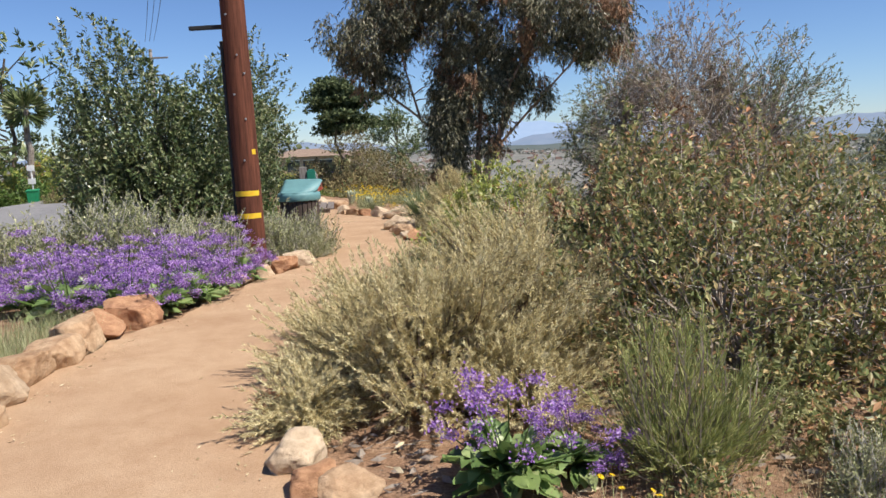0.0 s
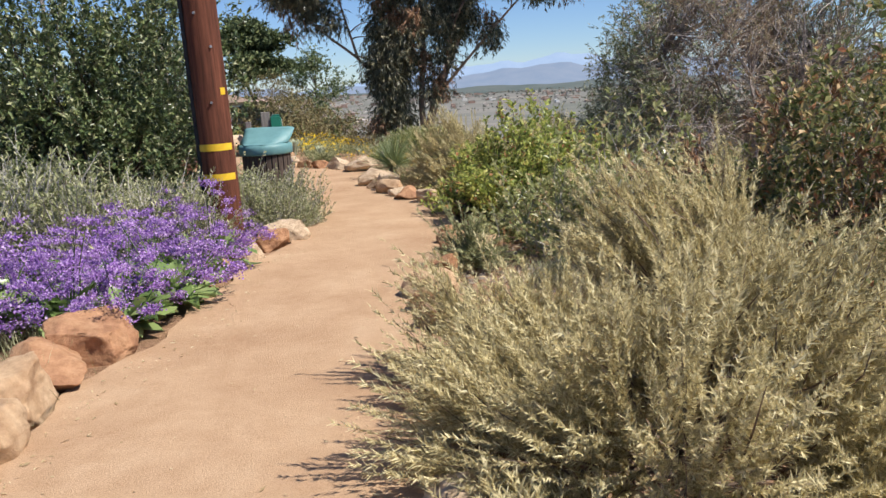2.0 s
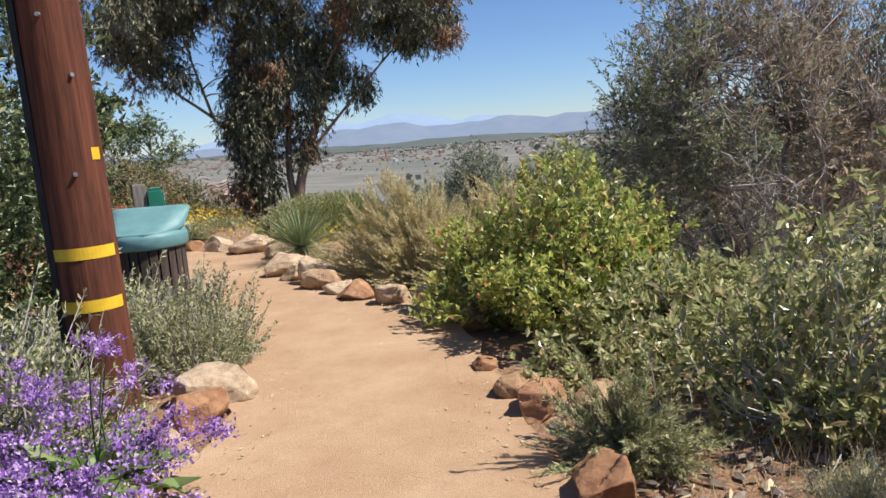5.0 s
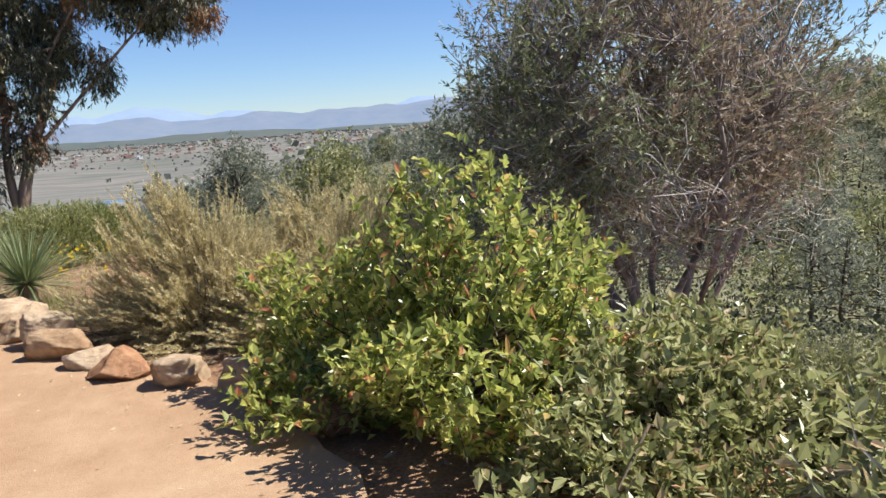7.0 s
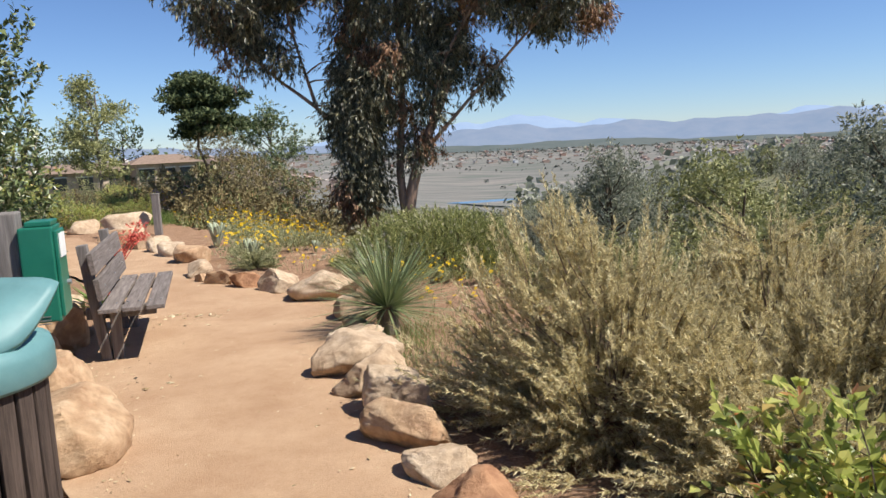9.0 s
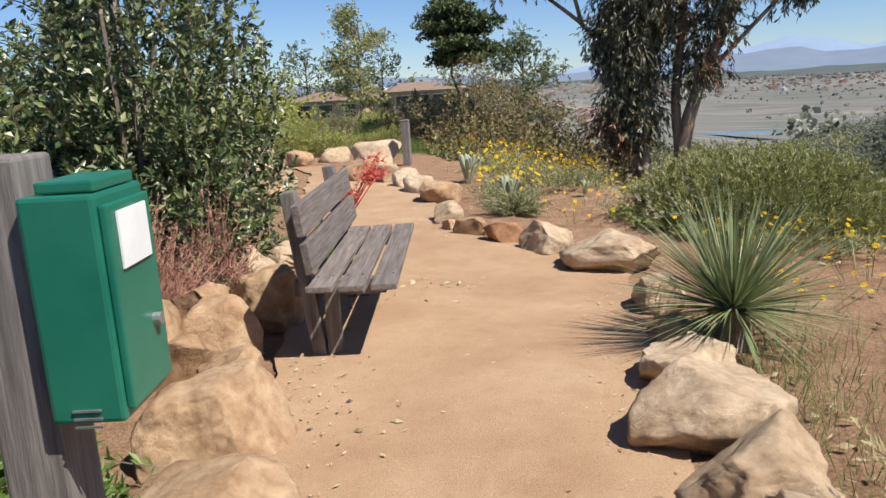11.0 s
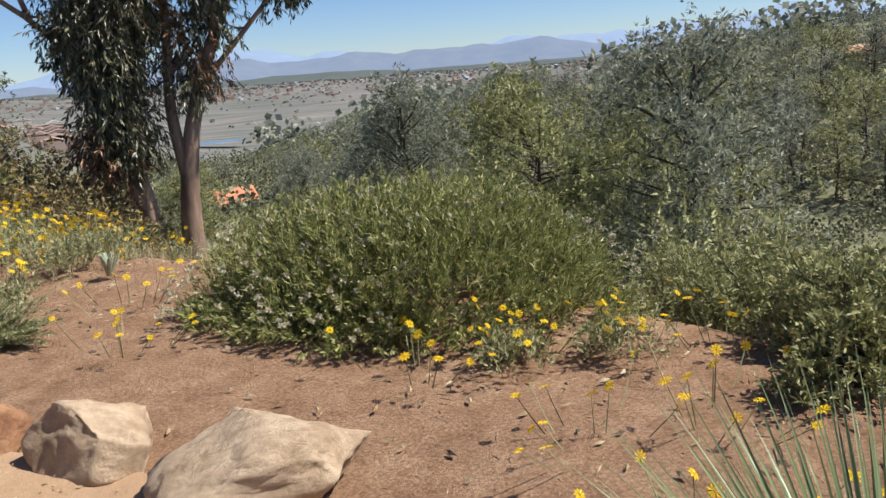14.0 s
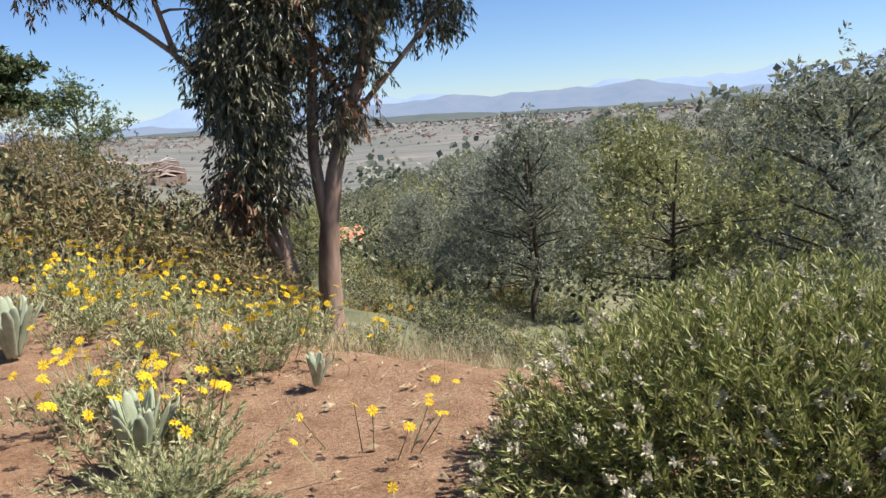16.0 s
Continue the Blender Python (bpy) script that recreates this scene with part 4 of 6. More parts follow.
LOWB = shrub_meshes(73, 0.75, 0.75, 0.8, 700, 18, (0.05, 0.017), 0.26, M_PINE_YEL, M_TWIG_DARK, **BERRY)
for x, y, s, a in ((1.4, 16.9, 0.85, 0), (1.95, 16.3, 1.0, 90), (2.2, 17.4, 1.05, 180), (1.6, 15.5, 0.75, 40), (3.0, 17.0, 1.1, 260), (2.5, 18.6, 1.0, 10), (1.85, 18.0, 0.75, 120), (3.2, 15.9, 1.1, 70), (2.6, 15.0, 1.0, 200)):
    shrub("slope_shrub", x, y, LOWB, "green leafy shrub on the canyon rim", "shrub", "shrubs on the canyon rim", a, s)
shrub("rim_shrub", -2.0, 20.2, sage(74, 0.3, 0.3, 150, M_SAGE_GREEN), "small grey-green tuft on bare soil")


# ---- trees ----
def smooth_line(pts, r0, r1, n=14):
    """A limb bent through a few places, with its radii."""
    pts = np.asarray(pts, float)
    s = np.linspace(0, 1, len(pts))
    t = np.linspace(0, 1, n)
    P = np.stack([np.interp(t, s, pts[:, i]) for i in range(3)], 1)
    for _ in range(2):
        P[1:-1] = (P[:-2] + 2 * P[1:-1] + P[2:]) / 4
    return P, r0 + (r1 - r0) * t ** 0.65


# stems of the eucalyptus, from its foot: places, radius below, radius above
EUCA_STEMS = [
    ([(0, 0, -0.3), (0.03, 0, 1.6), (0.2, 0, 3.0), (0.6, 0.1, 4.5), (1.6, 0.1, 6.3), (2.4, 0.2, 8.5), (2.8, 0.3, 11)], 0.31, 0.05),
    ([(0.15, 0, 2.4), (-0.05, 0.2, 4.0), (0.3, 0.3, 6.2), (0.1, 0.4, 9.0), (0.5, 0.5, 12.5)], 0.16, 0.05),
    ([(0.5, 0.1, 4.2), (1.8, -0.2, 5.6), (3.9, -0.3, 7.8), (5.6, -0.3, 9.3)], 0.075, 0.025),
    ([(-0.5, 0.4, -0.3), (-0.72, 0.4, 2.1), (-1.0, 0.5, 3.8), (-1.35, 0.4, 4.5)], 0.26, 0.12),
    ([(-1.2, 0.42, 4.2), (-1.5, 0.4, 4.75), (-2.1, 0.3, 5.8), (-3.5, 0.2, 6.8), (-4.9, 0, 8.3)], 0.1, 0.03),
    ([(-1.0, 0.5, 3.6), (-0.8, 0.6, 6.0), (-1.2, 0.6, 9.0), (-1.0, 0.7, 11.8)], 0.14, 0.05),
    ([(-0.6, 0.4, 1.5), (-1.25, 0.2, 3.0), (-1.3, 0.3, 5.2)], 0.11, 0.05),
    ([(-2.3, 0.3, 5.9), (-2.7, 0.1, 7.4), (-3.2, -0.2, 9.6)], 0.06, 0.025),
    ([(1.0, 0.1, 5.2), (1.3, -0.5, 7.0), (3.3, -0.9, 10.2)], 0.08, 0.03),
]
# leaf masses: middle, half sizes, clumps
EUCA_LOBES = [
    ((-4.3, 0.0, 9.4), (1.75, 1.9, 1.6), 76), ((-2.7, 0.2, 10.6), (1.6, 2.0, 1.8), 46), ((-0.9, 0.4, 10.4), (1.9, 2.2, 2.2), 70), ((1.4, 0.3, 10.0), (1.6, 2.0, 2.1), 56),
    ((3.4, 0.0, 10.0), (1.6, 2.0, 1.8), 46), ((5.0, 0.0, 9.5), (1.75, 1.9, 1.6), 70), ((0.4, 0.4, 12.8), (3.4, 2.7, 1.8), 90), ((-1.0, 0.2, 5.6), (0.85, 0.7, 2.9), 88),
    ((-0.3, 0.3, 7.9), (1.1, 1.1, 1.4), 24), ((1.1, 0.1, 7.5), (0.9, 0.8, 1.4), 14), ((2.6, -0.2, 7.0), (0.45, 0.5, 1.3), 7), ((-3.4, 0.0, 7.6), (1.3, 0.9, 0.5), 9), ((0.5, 0.1, 4.6), (0.4, 0.4, 1.2), 5),
    ((-1.3, 0.1, 4.7), (0.6, 0.5, 2.2), 32), ((0.2, 0.2, 6.6), (1.0, 0.8, 1.2), 16), ((1.6, 0.0, 7.6), (1.1, 0.8, 1.0), 18), ((1.0, -0.1, 5.8), (0.5, 0.4, 1.0), 5),
]


def eucalyptus():
    ob = base("eucalyptus_tree", pose(1.4, 32.0, -3.5), "tall eucalyptus with two trunks and drooping dark foliage", "tree")
    k = np.random.default_rng(81)
    lines = [smooth_line(*st) for st in EUCA_STEMS]
    nodes = np.concatenate([P[3:] for P, _ in lines])
    clumps, rusty = [], []
    for j, (c, r, n) in enumerate(EUCA_LOBES):
        d = norm(k.normal(size=(n, 3)))
        p = np.array(c) + d * np.array(r) * (0.35 + 0.65 * k.random((n, 1)) ** 0.5)
        clumps.append(p)
        rusty.append((np.sin(p[:, 0] * 1.7 + p[:, 2] * 1.1 + 0.8) > 0.72) & (k.random(n) < 0.6))
    clumps, rusty = np.concatenate(clumps), np.concatenate(rusty)
    for p in clumps:
        c = np.linalg.norm(nodes - p, axis=1) + 0.9 * np.maximum(0, nodes[:, 2] - p[2])
        q = nodes[np.argsort(c)[k.integers(0, 3)]]
        if np.linalg.norm(q - p) < 3.2:
            lines.append(limb(q, p, 0.03, 0.008, k, 0.12, 6))
    mesh_part("trunk", *tubes(lines, 8), M_EUCA_BARK, ob, "peeling brown and cream trunks", True)
    for name, pick, mat, text in (("crown", ~rusty, M_EUCA, "drooping narrow olive leaves"), ("withered_leaves", rusty, M_EUCA_RUST, "rust-coloured drooping leaves")):
        cc = clumps[pick]
        m = 36
        c = np.repeat(cc, m, 0)
        o = norm(k.normal(size=c.shape)) * (k.random((len(c), 1)) ** 0.5) * np.array([0.48, 0.48, 0.42])
        c = c + o
        c[:, 2] -= 0.35 * k.random(len(c)) ** 3
        d = norm(k.normal(size=c.shape) * 0.4 + o * 0.8 + np.array([[0, 0, -0.8]]))
        ln = 0.22 + 0.3 * k.random((len(c), 1))
        mesh_part(name, *leaves_on(c, c + d * ln, 11, 0.16, 0.033, 36, 0.0, 0.5), mat, ob, text)["kind"] = "stuff"


eucalyptus()


def tree_meshes(seed, h, r, kind, fine=False):
    """A far tree: trunk and limbs, and a crown of many small leaf clumps."""
    k = np.random.default_rng(seed)
    mat, bark = {"pine": (M_PINE, M_TWIG_DARK), "round": (M_PINE_YEL, M_TWIG_DARK), "cypress": (M_CYPRESS, M_TWIG_DARK), "airy": (M_PINE_YEL, M_BARK), "scrub": (M_RUSTY, M_TWIG), "olive": (M_TOYON, M_TWIG_DARK)}[kind]
    lines = [limb((0, 0, -0.3), (k.normal() * 0.25, k.normal() * 0.25, h * 0.86), 0.018 * h, 0.006 * h, k, 0.03, 7)]
    cl = []
    lowest = {"pine": 0.25, "round": 0.22, "cypress": 0.5, "airy": 0.2, "scrub": 0.1, "olive": 0.1}[kind]
    num = {"pine": 34, "round": 30, "cypress": 26, "airy": 22, "scrub": 22, "olive": 28}[kind]
    for i in range(num):
        t = lowest + (0.98 - lowest) * (i + k.random()) / num
        a = k.random() * 6.283
        s = (t - lowest) / (1 - lowest)
        if kind == "pine":
            rr = r * (1.05 - 0.75 * s ** 1.6) * (0.6 + 0.5 * k.random())
        elif kind == "cypress":
            rr = r * (1.2 - 0.6 * s ** 2) * (0.35 + 0.7 * k.random())
        else:
            rr = r * math.sqrt(max(0.08, 1 - (1.7 * s - 0.7) ** 2)) * (0.55 + 0.5 * k.random())
        st = np.array([0, 0, h * (t * 0.8)])
        e = np.array([math.cos(a) * rr, math.sin(a) * rr, h * t * (0.98 if kind != "cypress" else 0.95)])
        lines.append(limb(st, e, 0.006 * h, 0.002 * h, k, 0.06, 4))
        cl += [e, e * np.array([0.6, 0.6, 1]) + np.array([0, 0, 0.02 * h])]
    cl = np.array(cl)
    flat = 0.2 if kind == "cypress" else 0.75
    rep = (50 if kind == "cypress" else 24) if fine else 4
    c = np.repeat(cl, rep, 0) + k.normal(size=(len(cl) * rep, 3)) * r * np.array([0.16, 0.16, 0.16 * flat])
    d = norm(k.normal(size=c.shape) + np.array([[0, 0, 0.9]]))
    V, F = leaves_on(c - d * 0.03 * h, c + d * 0.03 * h, 9 if fine else 6, (0.034 if kind == "cypress" else 0.024 if fine else 0.05) * h, (0.6 if fine else 1.0) * (0.03 * h if kind == "cypress" else 0.02 * h if kind != "pine" else 0.013 * h), 55, 0.0)
    return np_mesh("crown", V, F, mat), np_mesh("trunk", *tubes(lines, 5), bark, True)


TREES = {}


def tree(name, kind, x, y, h, r, label, group="", turn=0.0, dz=0.0, variant=0, fine=False):
    key = (kind, variant, round(r / h, 1), fine)
    if key not in TREES:
        TREES[key] = (tree_meshes(sum(map(ord, kind)) + 17 * variant, 8.0, 8.0 * key[2], kind, fine))
    ob = base(name, pose(x, y, flat_z(x, y) + dz, 0, 0, turn) @ Matrix.Scale(h / 8.0, 4), label, "tree", group)
    under(new("crown", TREES[key][0]), ob)
    under(new("trunk", TREES[key][1]), ob)
    return ob


k = random.Random(3)
tree("pine_tree", "pine", 25.5, 40.5, 12.6, 4.6, "grey-green pine with open branches in the canyon", "", 20, 0, 3, True)
tree("round_tree", "round", 19.0, 43.5, 9.0, 4.2, "yellow-green rounded tree in the canyon", "", 50, 0, 1, True)
tree("pine_tree", "pine", 12.5, 44, 8.0, 3.4, "grey-green pine on the canyon slope", "", 120, 0, 2, True)
TOP_AZ, TOP_EL = [-5, 5, 12, 17, 21, 25, 34, 47, 60, 75], [-6.5, -6.5, -6.0, -5.2, -3.7, -2.7, -1.3, 0.2, 1.4, 2.6]
placed = [(25.5, 40.5), (19.5, 45), (12.5, 44)]
for i in range(3000):
    d = 30 + 125 * k.random() ** 0.8
    az = -4 + 80 * k.random()
    x, y = d * math.sin(radians(az)) - 1.5, d * math.cos(radians(az)) + 14.5
    rim = np.interp(y, RIM_Y, RIM_X)
    if x - rim < 7 or len(placed) > 200:
        continue
    if any((x - p) ** 2 + (y - q) ** 2 < (2.9 + 0.012 * d) ** 2 for p, q in placed):
        continue
    if (10 < az < 17 and d < 72) or (50 < az < 66 and d < 75) or (d < 48 and az > 28):
        continue
    room = 1.2 + math.tan(radians(np.interp(az, TOP_AZ, TOP_EL))) * d - flat_z(x, y)
    h = min(room * (0.8 + 0.2 * k.random()), 5.0 + 5.0 * k.random())
    if h < 2.6:
        continue
    placed.append((x, y))
    kd = "pine" if k.random() < 0.7 else "round"
    tree(kd + "_tree", kd, x, y, h, h * 0.48, "grey-green pine in the wooded canyon" if kd == "pine" else "pale green rounded tree in the wooded canyon", "canyon woodland", k.uniform(0, 360), 0, k.randrange(3), d < 50)
# scrub on the canyon slope
SCRUB = [shrub_meshes(75 + j, 0.75, 0.75, 0.7, 210, 15, (0.06, 0.022), 0.3, mt, M_TWIG, 0.32, 0.55, 0.55, 10, 55, 0.55, 0.0, True) for j, mt in enumerate((M_CANYON, M_BERRY_RUST, M_PINE_YEL))]
for i in range(170):
    y = 18 + 48 * k.random()
    rim = np.interp(y, RIM_Y, RIM_X)
    x = rim + 3.0 + 24 * k.random() ** 1.2
    if y < 36 and abs(x - 1.2) < 2.2:
        continue
    s = 0.8 + 0.9 * k.random()
    shrub("slope_scrub", x, y, SCRUB[i % 3], "low grey-green scrub on the canyon slope", "shrub", "canyon slope scrub", k.uniform(0, 360), s)

# dark dry brush heaped under the eucalyptus
BRUSH = shrub_meshes(78, 0.8, 0.7, 0.55, 420, 6, (0.05, 0.014), 0.4, M_RUSTY, M_TWIG_DARK, 0.4, 0.2, 0.9, 60, 50, 0.3, 0.0, False, 0.014, 0.9)
for x, y, s, a in ((-1.2, 29.2, 1.0, 0), (-0.6, 30.4, 1.1, 80), (0.0, 31.2, 1.2, 160), (0.3, 31.9, 1.1, 240), (-1.6, 30.6, 1.2, 310), (-1.0, 31.8, 1.3, 20), (-2.4, 30.8, 1.3, 60)):
    shrub("dry_brush", x, y, BRUSH, "heap of dark dry brush under the eucalyptus", "brush", "dry brush under the eucalyptus", a, s)

# garden beyond the bend, houses and their trees
tree("cypress_tree", "cypress", -13.8, 105, 14.6, 6.0, "dark flat-topped cypress behind the houses", "", 0, 0, 1, True)
tree("round_tree", "olive", -5.4, 90, 5.2 - flat_z(-5.4, 90), 4.3, "dense green rounded tree behind the garden", "", 30, 0, 1, True)
tree("round_tree", "scrub", -8.6, 75, 5.6, 3.4, "rounded olive-brown tree beside the house", "", 80, 0, 2, True)
tree("airy_tree", "airy", -20.8, 85, 11.0, 2.9, "tall thin airy tree beside the house", "", 10, 0, 1, True)
for i, (x, y, h, kd) in enumerate([(-27, 104, 9.5, "olive"), (-31, 100, 9.5, "olive"), (-36, 96, 10, "olive"), (-23.5, 106, 8.5, "olive"), (-42, 78, 8, "cypress"), (-48, 70, 9, "olive"), (-5.5, 66, 4.3, "scrub"), (-3.5, 56, 3.6, "scrub"), (-2.6, 46, 2.7, "scrub"), (-4.4, 48, 2.7, "scrub"), (-6, 58, 3.5, "scrub"), (-3.4, 38, 1.7, "scrub"), (-11.5, 70, 1.4, "airy"), (-15, 68, 1.2, "olive"), (-18, 66, 1.2, "airy"), (-9.5, 50, 1.3, "olive"), (-12.5, 50, 1.3, "airy"), (-5.6, 43, 1.1, "airy"), (-22, 62, 2, "olive"), (-1.7, 36, 2.1, "scrub"), (-0.9, 38.5, 2.3, "scrub"), (-2.7, 34, 1.9, "scrub"), (0.2, 41, 2.4, "scrub"), (-3.4, 40, 2.2, "scrub"), (-1.6, 44, 2.6, "scrub")]):
    tree("garden_tree", kd, x, y, h, h * (0.5 if kd != "scrub" else 0.7), "leafy shrubby tree in the garden beyond the bend", "garden trees", i * 50, 0, 1 + i % 2)


# ---- garden plants beyond the bend ----
BED = shrub_meshes(91, 0.7, 0.7, 0.6, 500, 16, (0.05, 0.018), 0.26, M_BERRY, M_TWIG, **BERRY)
for x, y, s, a in ((-6.9, 29.5, 1.0, 0), (-8.2, 30.0, 1.1, 60), (-5.9, 31, 0.9, 120), (-9.4, 28.5, 1.1, 200), (-4.9, 33.5, 0.8, 10), (-9, 33.5, 1.2, 90), (-11, 31, 1.2, 0), (-7.2, 35, 1.0, 200), (-10.5, 37.5, 1.3, 20), (-12.5, 34, 1.3, 140), (-8.4, 40, 1.2, 0)):
    shrub("garden_shrub", x, y, BED, "yellow-green shrub in the garden bed beyond the bend", "shrub", "garden bed shrubs", a, s)
for i, (x, y) in enumerate(((-5.2, 34.8), (-5.9, 35.3), (-4.6, 35.8), (-3.9, 33.8), (-3.4, 34.8))):
    put_statice(x, y, ST[i % 3], i * 40, 1.5, "violet sea lavender in the far garden bed", "far sea lavender")


# dense low planting between the bend and the houses, and brown scrub down the bank
kg = random.Random(21)
RUST = [shrub_meshes(95 + j, 0.8, 0.8, 0.7, 170, 11, (0.09, 0.035), 0.3, mt, M_TWIG, 0.32, 0.55, 0.55, 14) for j, mt in enumerate((M_RUSTY, M_BERRY_RUST, M_DOME))]
for i in range(95):
    y = 31 + 52 * kg.random()
    x = np.interp(y, RIM_Y, RIM_X) - 1.0 - (5 + 0.22 * y) * kg.random()
    s = 0.6 + 0.45 * kg.random() + 0.002 * (y - 30)
    shrub("garden_shrub", x, y, (RUST + SCRUB)[i % 6], "mixed olive and brown shrub in the far garden", "shrub", "far garden shrubs", kg.uniform(0, 360), s)
for i in range(110):
    y = 26.5 + 15 * kg.random()
    x = np.interp(y, RIM_Y, RIM_X) + 0.3 + 7.0 * kg.random()
    if x > -2.0 + 0.13 * (y - 17.3) or y > 41:
        continue
    shrub("bank_scrub", x, y, RUST[i % 2], "brown dry scrub on the steep bank", "shrub", "bank scrub", kg.uniform(0, 360), 0.9 + 0.028 * (y - 25) + 0.6 * kg.random())

# dry twiggy plants on the bare soil under the tall shrubs
for i, (x, y, s) in enumerate(((1.55, 2.7, 0.5), (2.0, 3.2, 0.6), (1.35, 3.35, 0.45), (2.5, 2.8, 0.7), (0.9, 2.45, 0.3), (1.75, 2.2, 0.35), (0.1, 7.0, 0.35), (0.35, 8.55, 0.45), (1.4, 8.4, 0.6), (1.75, 8.9, 0.6), (1.1, 7.4, 0.6))):
    shrub("dry_weed", x, y, (SILVER, RUST[1], SCRUB[2])[i % 3], "straggly dry weed on bare soil under shrubs", "weed", "dry weeds under the shrubs", i * 70, s)


def grass_patch(seed, x, y, rx, ry, h, n, mat, label, name="grass"):
    q = np.random.default_rng(seed)
    xy = q.normal(size=(n, 2)) * np.array([rx, ry]) * 0.5
    gx, gy = x + xy[:, 0], y + xy[:, 1]
    ok = (gx < np.interp(gy, L_Y, L_X) - 0.12) | (gx > np.interp(gy, R_Y, R_X) + 0.15)
    if h > 0.4:
        ok &= land(gx, gy) < -1.5
    gx, gy = gx[ok], gy[ok]
    n = len(gx)
    p0 = np.stack([gx, gy, land(gx, gy)], 1)
    tilt = q.normal(size=(n, 2)) * 0.35
    hh = h * (0.5 + 0.7 * q.random((n, 1)))
    tip = p0 + np.concatenate([tilt * hh, hh], 1)
    sd = norm(np.concatenate([q.normal(size=(n, 2)), np.zeros((n, 1))], 1)) * h * 0.011
    V = np.stack([p0 - sd, p0 + sd, tip], 1).reshape(-1, 3)
    tagged(new(name, np_mesh(name, V, np.arange(n * 3).reshape(-1, 3), mat)), label, "grass", "", "stuff")


grass_patch(1, -4.4, 29.6, 1.6, 1.0, 0.28, 5000, M_GRASS, "bright green ornamental grass in the garden bed")
grass_patch(2, -0.4, 23.8, 2.2, 1.6, 0.16, 3000, M_STRAW, "dry straw grass at the slope edge", "dry_grass")
grass_patch(3, 0.8, 22.8, 2.0, 1.4, 0.18, 3500, M_STRAW, "dry straw grass on the canyon rim", "dry_grass")
grass_patch(4, 1.3, 2.6, 1.0, 1.2, 0.12, 2500, M_STRAW, "dry grass on bare soil under the shrubs", "dry_grass")
grass_patch(5, -1.0, 21.2, 1.2, 1.2, 0.09, 500, M_STRAW, "sparse dry grass among the daisies", "dry_grass")
grass_patch(6, -0.5, 14.9, 0.7, 1.3, 0.16, 1500, M_GRASS, "thin green grass around the yucca", "grass")
grass_patch(7, 0.5, 7.1, 0.9, 1.0, 0.14, 1800, M_STRAW, "dry litter and grass under the shrubs", "dry_grass")
grass_patch(8, -3.2, 5.3, 0.5, 1.4, 0.2, 3000, M_SAGE_GREEN, "grey-green weeds behind the edging stones", "weeds")
grass_patch(9, 6, 24, 12, 9, 0.5, 9000, M_STRAW, "dry grass on the canyon slope", "dry_grass")


def litter(seed, n, label):
    """Fallen leaves and chips along both sides of the path."""
    q = np.random.default_rng(seed)
    y = q.uniform(1, 22, n)
    side = q.random(n) < 0.5
    off = np.abs(q.normal(size=n)) * 0.16
    far = q.random(n) < 0.1
    x = np.where(side, np.interp(y, L_Y, L_X) + off - 0.03, np.interp(y, R_Y, R_X) - off + 0.03)
    x = np.where(far, np.interp(y, L_Y, L_X) + q.random(n) * (np.interp(y, R_Y, R_X) - np.interp(y, L_Y, L_X)), x)
    z = land(x, y) + 0.014
    a = q.random(n) * 6.28
    l = 0.006 + 0.013 * q.random(n) ** 2
    w = l * (0.2 + 0.3 * q.random(n))
    c, s = np.cos(a), np.sin(a)
    up = 0.006 * q.random(n)
    V = np.stack([np.stack([x - c * l, y - s * l, z], 1), np.stack([x - s * w, y + c * w, z + up], 1), np.stack([x + c * l, y + s * l, z + up], 1), np.stack([x + s * w, y - c * w, z], 1)], 1).reshape(-1, 3)
    tagged(new("leaf_litter", np_mesh("leaf_litter", V, np.arange(n * 4).reshape(-1, 4), M_STRAW)), label, "leaf litter", "", "stuff")


litter(5, 2400, "dry leaf litter scattered along the footpath edges")


def soil_debris(seed, n, x0, x1, y0, y1, mat, size, label, name, lift=0.0):
    """Twigs, chips and clods lying on the bare soil."""
    q = np.random.default_rng(seed)
    x, y = q.uniform(x0, x1, n), q.uniform(y0, y1, n)
    keep = ((x > np.interp(y, R_Y, R_X) + 0.2) | (lift > 0)) & (np.sin(x * 2.3 + 1.1 * y) + np.sin(y * 1.9) + q.normal(size=n) * 0.8 > -0.3)
    x, y = x[keep], y[keep]
    n = len(x)
    z = land(x, y) + 0.004 + lift
    a = q.random(n) * 6.28
    l = size * (0.3 + q.random(n) ** 2)
    w = l * (0.06 + 0.5 * q.random(n) ** 3)
    h = np.minimum(w * 1.2, 0.02)
    c, s_ = np.cos(a), np.sin(a)
    P = lambda u, v, k_: np.stack([x + c * u * l - s_ * v * w, y + s_ * u * l + c * v * w, z + k_ * h - 0.006], 1)
    V = np.stack([P(-1, 0, 0.2), P(0, -1, 0), P(1, 0, 0.2), P(0, 1, 0), P(0.1, 0.1, 1)], 1).reshape(-1, 3)
    f = np.array([[0, 1, 4], [1, 2, 4], [2, 3, 4], [3, 0, 4]])
    tagged(new(name, np_mesh(name, V, (np.arange(n)[:, None, None] * 5 + f).reshape(-1, 3), mat)), label, "ground litter", "", "stuff")


